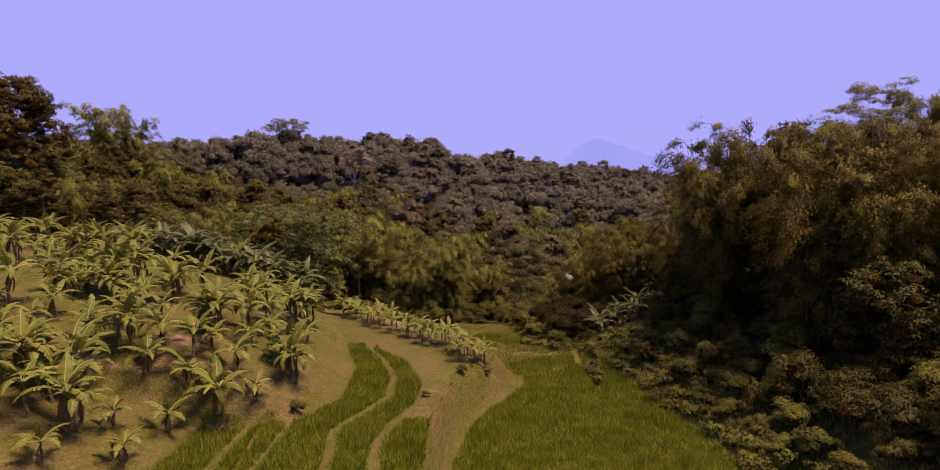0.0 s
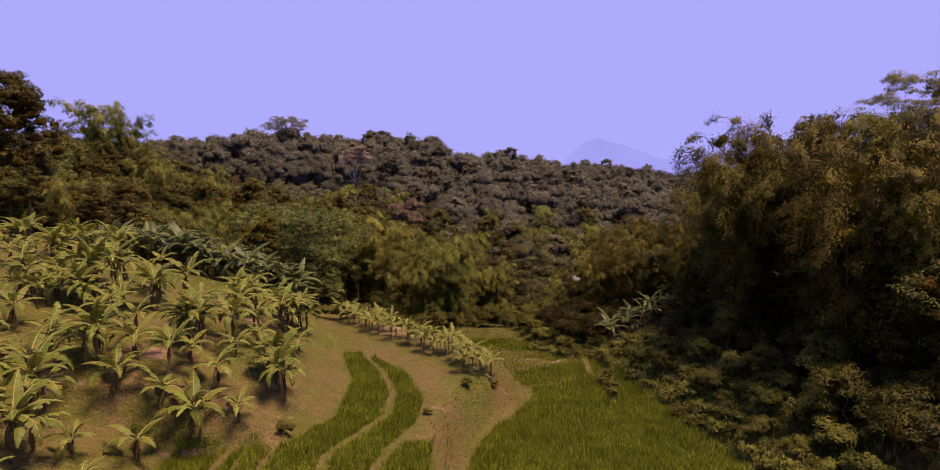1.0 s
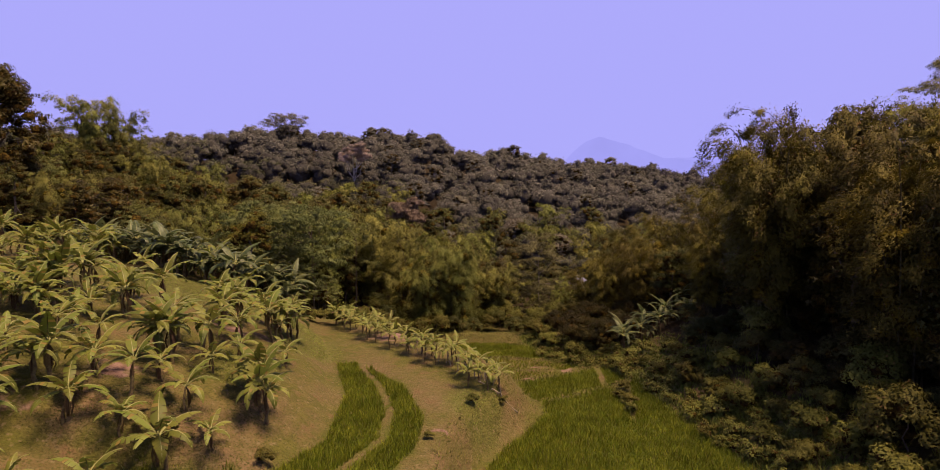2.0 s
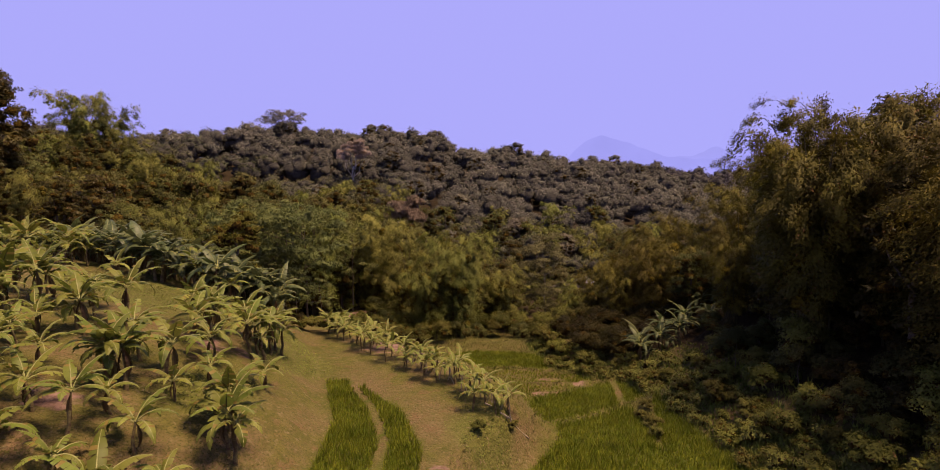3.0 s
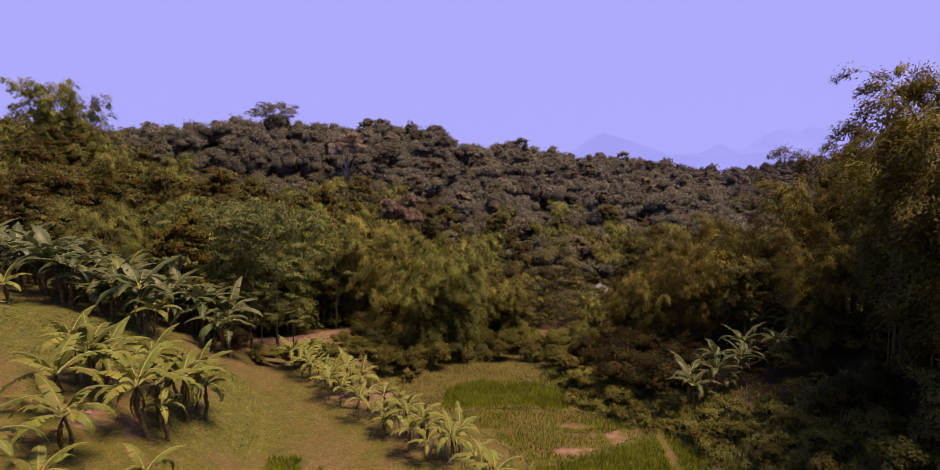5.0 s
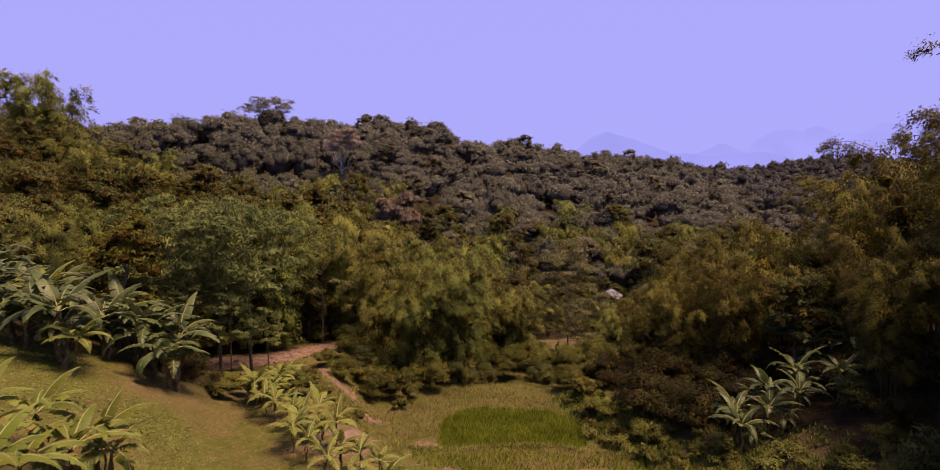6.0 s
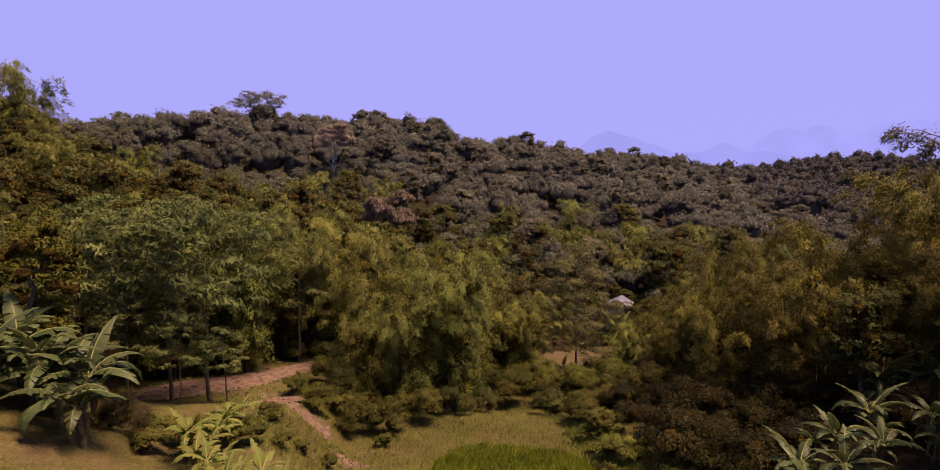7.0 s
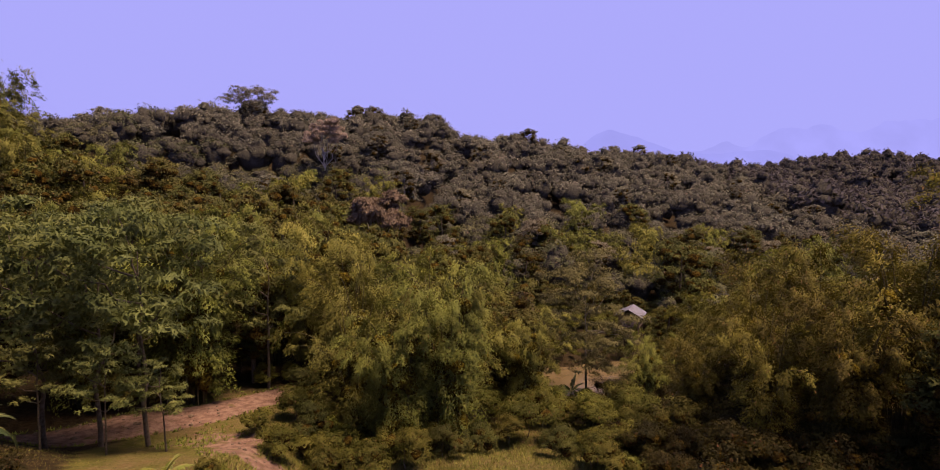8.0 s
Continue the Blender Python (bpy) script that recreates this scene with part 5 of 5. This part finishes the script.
kinds = [wood_kind(rng, h, w, 220, 1.1, 10) for h, w in ((13, 11), (14, 10), (12, 12))]
far_spots = scatter(rng, 60, 480, 335, 470, 6.6, lambda x, y: in_cone(x, y, 1.05), 14000, 800)
woods(rng, far_spots + [p for p in hill_spots if hazy(p)], kinds, "forest", M_FARWOOD, "far forest on the hill behind, leaf colour tinted blue for haze", 0.8, 1.2)


# ---- single trees that stand out on the hillside ----
rng = np.random.default_rng(58)
tall_trunked = [thing("tall_tree", broad_tree(rng, 12, 8.0, 0.30, 22, 3000, 0.40, M_TALL if i else M_DRYLEAF, M_GREYBARK, limbs=2, slim=True), "tall round-crowned forest tree with a grey trunk", "tree", "tall trees on the hill") for i in range(3)]
for x, y in scatter(rng, -120, 130, 132, 250, 11.0, lambda x, y: in_cone(x, y, 0.95) and 12 < (y - 92) - 0.46 * min(x, 130) < 150, 900, 46):
    plant_at(tall_trunked[int(rng.integers(3))], x, y, rng.uniform(0.66, 0.86), rng.uniform(0, 6.28))
for x, y in ((-36.4, 213.4), (-33.0, 216.0), (57.0, 287.6), (66.0, 282.0), (16.0, 236.0)):
    plant_at(tall_trunked[1 + int(rng.integers(2))], x, y, 0.92, rng.uniform(0, 6.28), sink=1.0)
for x, y in scatter(rng, -80, 70, 118, 166, 6.5, lambda x, y: in_cone(x, y, 0.95) and not (0 < x < 28 and y < 132) and (y - 92) - 0.46 * x < 62, 1500, 52):
    p = (bamboo_far + broad_far)[int(rng.integers(7))]
    plant_at(p, x, y, rng.uniform(0.75, 1.0), rng.uniform(0, 6.28))


# ---- dry sticks by the end of the banana row ----
rng = np.random.default_rng(66)
fence = tagged(new("stick_fence"), "broken fence of thin dry sticks beside the banana row", "fence")
for i in range(22):
    x, y = 1.1 - 0.30 * i + rng.normal() * 0.12, 40.4 + 0.42 * i + rng.normal() * 0.15
    z = ground_z(x, y)
    p = limb_path(rng, (x, y, z - 0.1), (x + rng.normal() * 0.18, y + rng.normal() * 0.18, z + rng.uniform(0.7, 1.5)), 0.0, 4)
    part("stick", raw_mesh("stick", *tube(p, np.linspace(0.035, 0.018, 4), 5), M_STICK, True), fence)
for x, y, a, L in ((0.6, 40.2, 0.5, 1.9), (-0.2, 41.2, -0.6, 1.5), (-4.4, 50.2, -0.75, 2.4), (-5.8, 52.0, -0.5, 1.7)):
    z = ground_z(x, y) + 0.12
    z2 = ground_z(x + math.cos(a) * L, y + math.sin(a) * L) + 0.16
    me = raw_mesh("fallen_pole", *tube(limb_path(rng, (x, y, z), (x + math.cos(a) * L, y + math.sin(a) * L, z2), 0.0, 5), np.linspace(0.05, 0.035, 5), 6), M_STICK, True)
    tagged(new("fallen_pole", me), "pale dry pole lying on the grass", "pole", "fallen poles")


# ---- hut behind the pond ----
M_TIN, nt, bsdf = material("weathered_tin_roof")
nt.links.new(link_color(nt, noise_fac(nt, 1.5, 6), (0.165, 0.165, 0.245), (0.100, 0.095, 0.130)), bsdf.inputs["Base Color"])
bsdf.inputs["Roughness"].default_value = 0.7
bsdf.inputs["Specular IOR Level"].default_value = 0.3
M_PLANK = bark_material("grey_plank_wall", (0.102, 0.064, 0.045), (0.192, 0.134, 0.102), 4.0)
M_CLOTH = bark_material("pale_sheet", (0.269, 0.205, 0.192), (0.397, 0.320, 0.307), 2.0)


def box_mesh(name, x0, x1, y0, y1, z0, z1, mat):
    bm = bmesh.new()
    bmesh.ops.create_cube(bm, size=1.0)
    bmesh.ops.transform(bm, matrix=Matrix.Translation(((x0 + x1) / 2, (y0 + y1) / 2, (z0 + z1) / 2)) @ Matrix.Diagonal((x1 - x0, y1 - y0, z1 - z0, 1)), verts=bm.verts)
    bmesh.ops.bevel(bm, geom=bm.edges[:], offset=min(x1 - x0, y1 - y0, z1 - z0) * 0.08, segments=1, affect="EDGES")
    me = bpy.data.meshes.new(name)
    bm.to_mesh(me)
    bm.free()
    me.materials.append(mat)
    return me


def roof_slope(name, x0, x1, ya, za, yb, zb, mat):
    """One corrugated sheet of a gable roof with thickness."""
    n = 36
    xs = np.linspace(x0, x1, n)
    wave = 0.03 * np.cos(np.arange(n) * math.pi)
    v = [(x, ya, za + w) for x, w in zip(xs, wave)] + [(x, yb, zb + w) for x, w in zip(xs, wave)]
    v += [(x, ya, za + w - 0.03) for x, w in zip(xs, wave)] + [(x, yb, zb + w - 0.03) for x, w in zip(xs, wave)]
    f = [(i, i + 1, n + i + 1, n + i) for i in range(n - 1)] + [(2 * n + i, 3 * n + i, 3 * n + i + 1, 2 * n + i + 1) for i in range(n - 1)]
    f += [(i, 2 * n + i, 2 * n + i + 1, i + 1) for i in range(n - 1)] + [(n + i, n + i + 1, 3 * n + i + 1, 3 * n + i) for i in range(n - 1)]
    return raw_mesh(name, v, f, mat)


hut = tagged(new("hut"), "small plank hut with a weathered tin gable roof", "hut")
for px in (-2.0, 2.0):
    for py in (-1.5, 1.5):
        part("post", box_mesh("post", px - 0.07, px + 0.07, py - 0.07, py + 0.07, -1.9, 2.4, M_PLANK), hut)
part("platform", box_mesh("platform", -2.2, 2.2, -1.7, 1.7, 0.45, 0.6, M_PLANK), hut)
for i in range(12):
    part("plank", box_mesh("plank", -1.98, -1.94, -1.46 + i * 0.245, -1.46 + i * 0.245 + 0.23, 0.6, 1.5 + 0.06 * (i % 3), M_CLOTH if i in (2, 3, 4, 7, 8, 9) else M_PLANK), hut, "pale weathered plank" if i in (2, 3, 4, 7, 8, 9) else "")
part("back_wall", box_mesh("back_wall", 1.93, 1.98, -1.45, 1.45, 0.6, 2.3, M_PLANK), hut)
part("side_wall", box_mesh("side_wall", -1.90, 1.90, 1.40, 1.45, 0.6, 2.3, M_PLANK), hut)
part("side_wall", box_mesh("side_wall", -1.90, 1.90, -1.45, -1.40, 0.6, 2.3, M_PLANK), hut)
part("gable_beam", box_mesh("gable_beam", -2.05, -1.95, -1.9, 1.9, 2.2, 2.36, M_PLANK), hut)
part("roof_sheet", roof_slope("roof_sheet", -2.7, 2.6, 0.0, 3.3, -2.2, 2.15, M_TIN), hut)
part("roof_sheet", roof_slope("roof_sheet", -2.7, 2.6, 0.0, 3.3, 2.2, 2.15, M_TIN), hut)
part("hanging_sheet", box_mesh("hanging_sheet", -2.12, -2.06, -1.2, 1.3, 0.95, 1.9, M_CLOTH), hut, "pale pinkish cloth sheet")
hut.matrix_basis = pose(19.5, 116.2, ground_z(19.5, 116.2) + 1.4, 0, 0, 66)
hut.scale = (0.82, 0.82, 0.82)


# ---- stones and clods on the bare earth ----
rng = np.random.default_rng(77)
M_STONE = bark_material("earthy_stone", (0.083, 0.054, 0.038), (0.160, 0.115, 0.090), 6.0)
iv, fi = icosahedron()
lumps = []
for x, y in scatter(rng, -30, -6, 60, 80, 0.35, lambda x, y: float(clearing(np.array(x), np.array(y))) > 0.35 and rng.uniform() < 0.5, 2600, 130):
    r = rng.uniform(0.03, 0.11) * (1 if rng.uniform() < 0.9 else 2.0)
    lumps.append((np.array([x, y, ground_z(x, y) + r * 0.2]) + iv * rng.uniform(0.7, 1.2, (12, 1)) * r * np.array([1.2, 1.0, 0.7]), fi))
tagged(new("stones", raw_mesh("stones", *join(lumps), M_STONE)), "scattered clods and stones on bare earth", "stones", kind="stuff")


def clearing_edge(x, y):
    m = clearing(x, y)
    return (m > 0.04) & (m < 0.62) & (rng.uniform(0, 1, x.shape) < 0.55)


tagged(new("weeds", tufts(rng, clearing_edge, (-46, -4, 58, 84), 0.22, 5, 0.24, 0.09, 1.2, M_WEED, "weeds", flat=True)), "weeds creeping over the edge of the clearing", "weeds", kind="stuff")
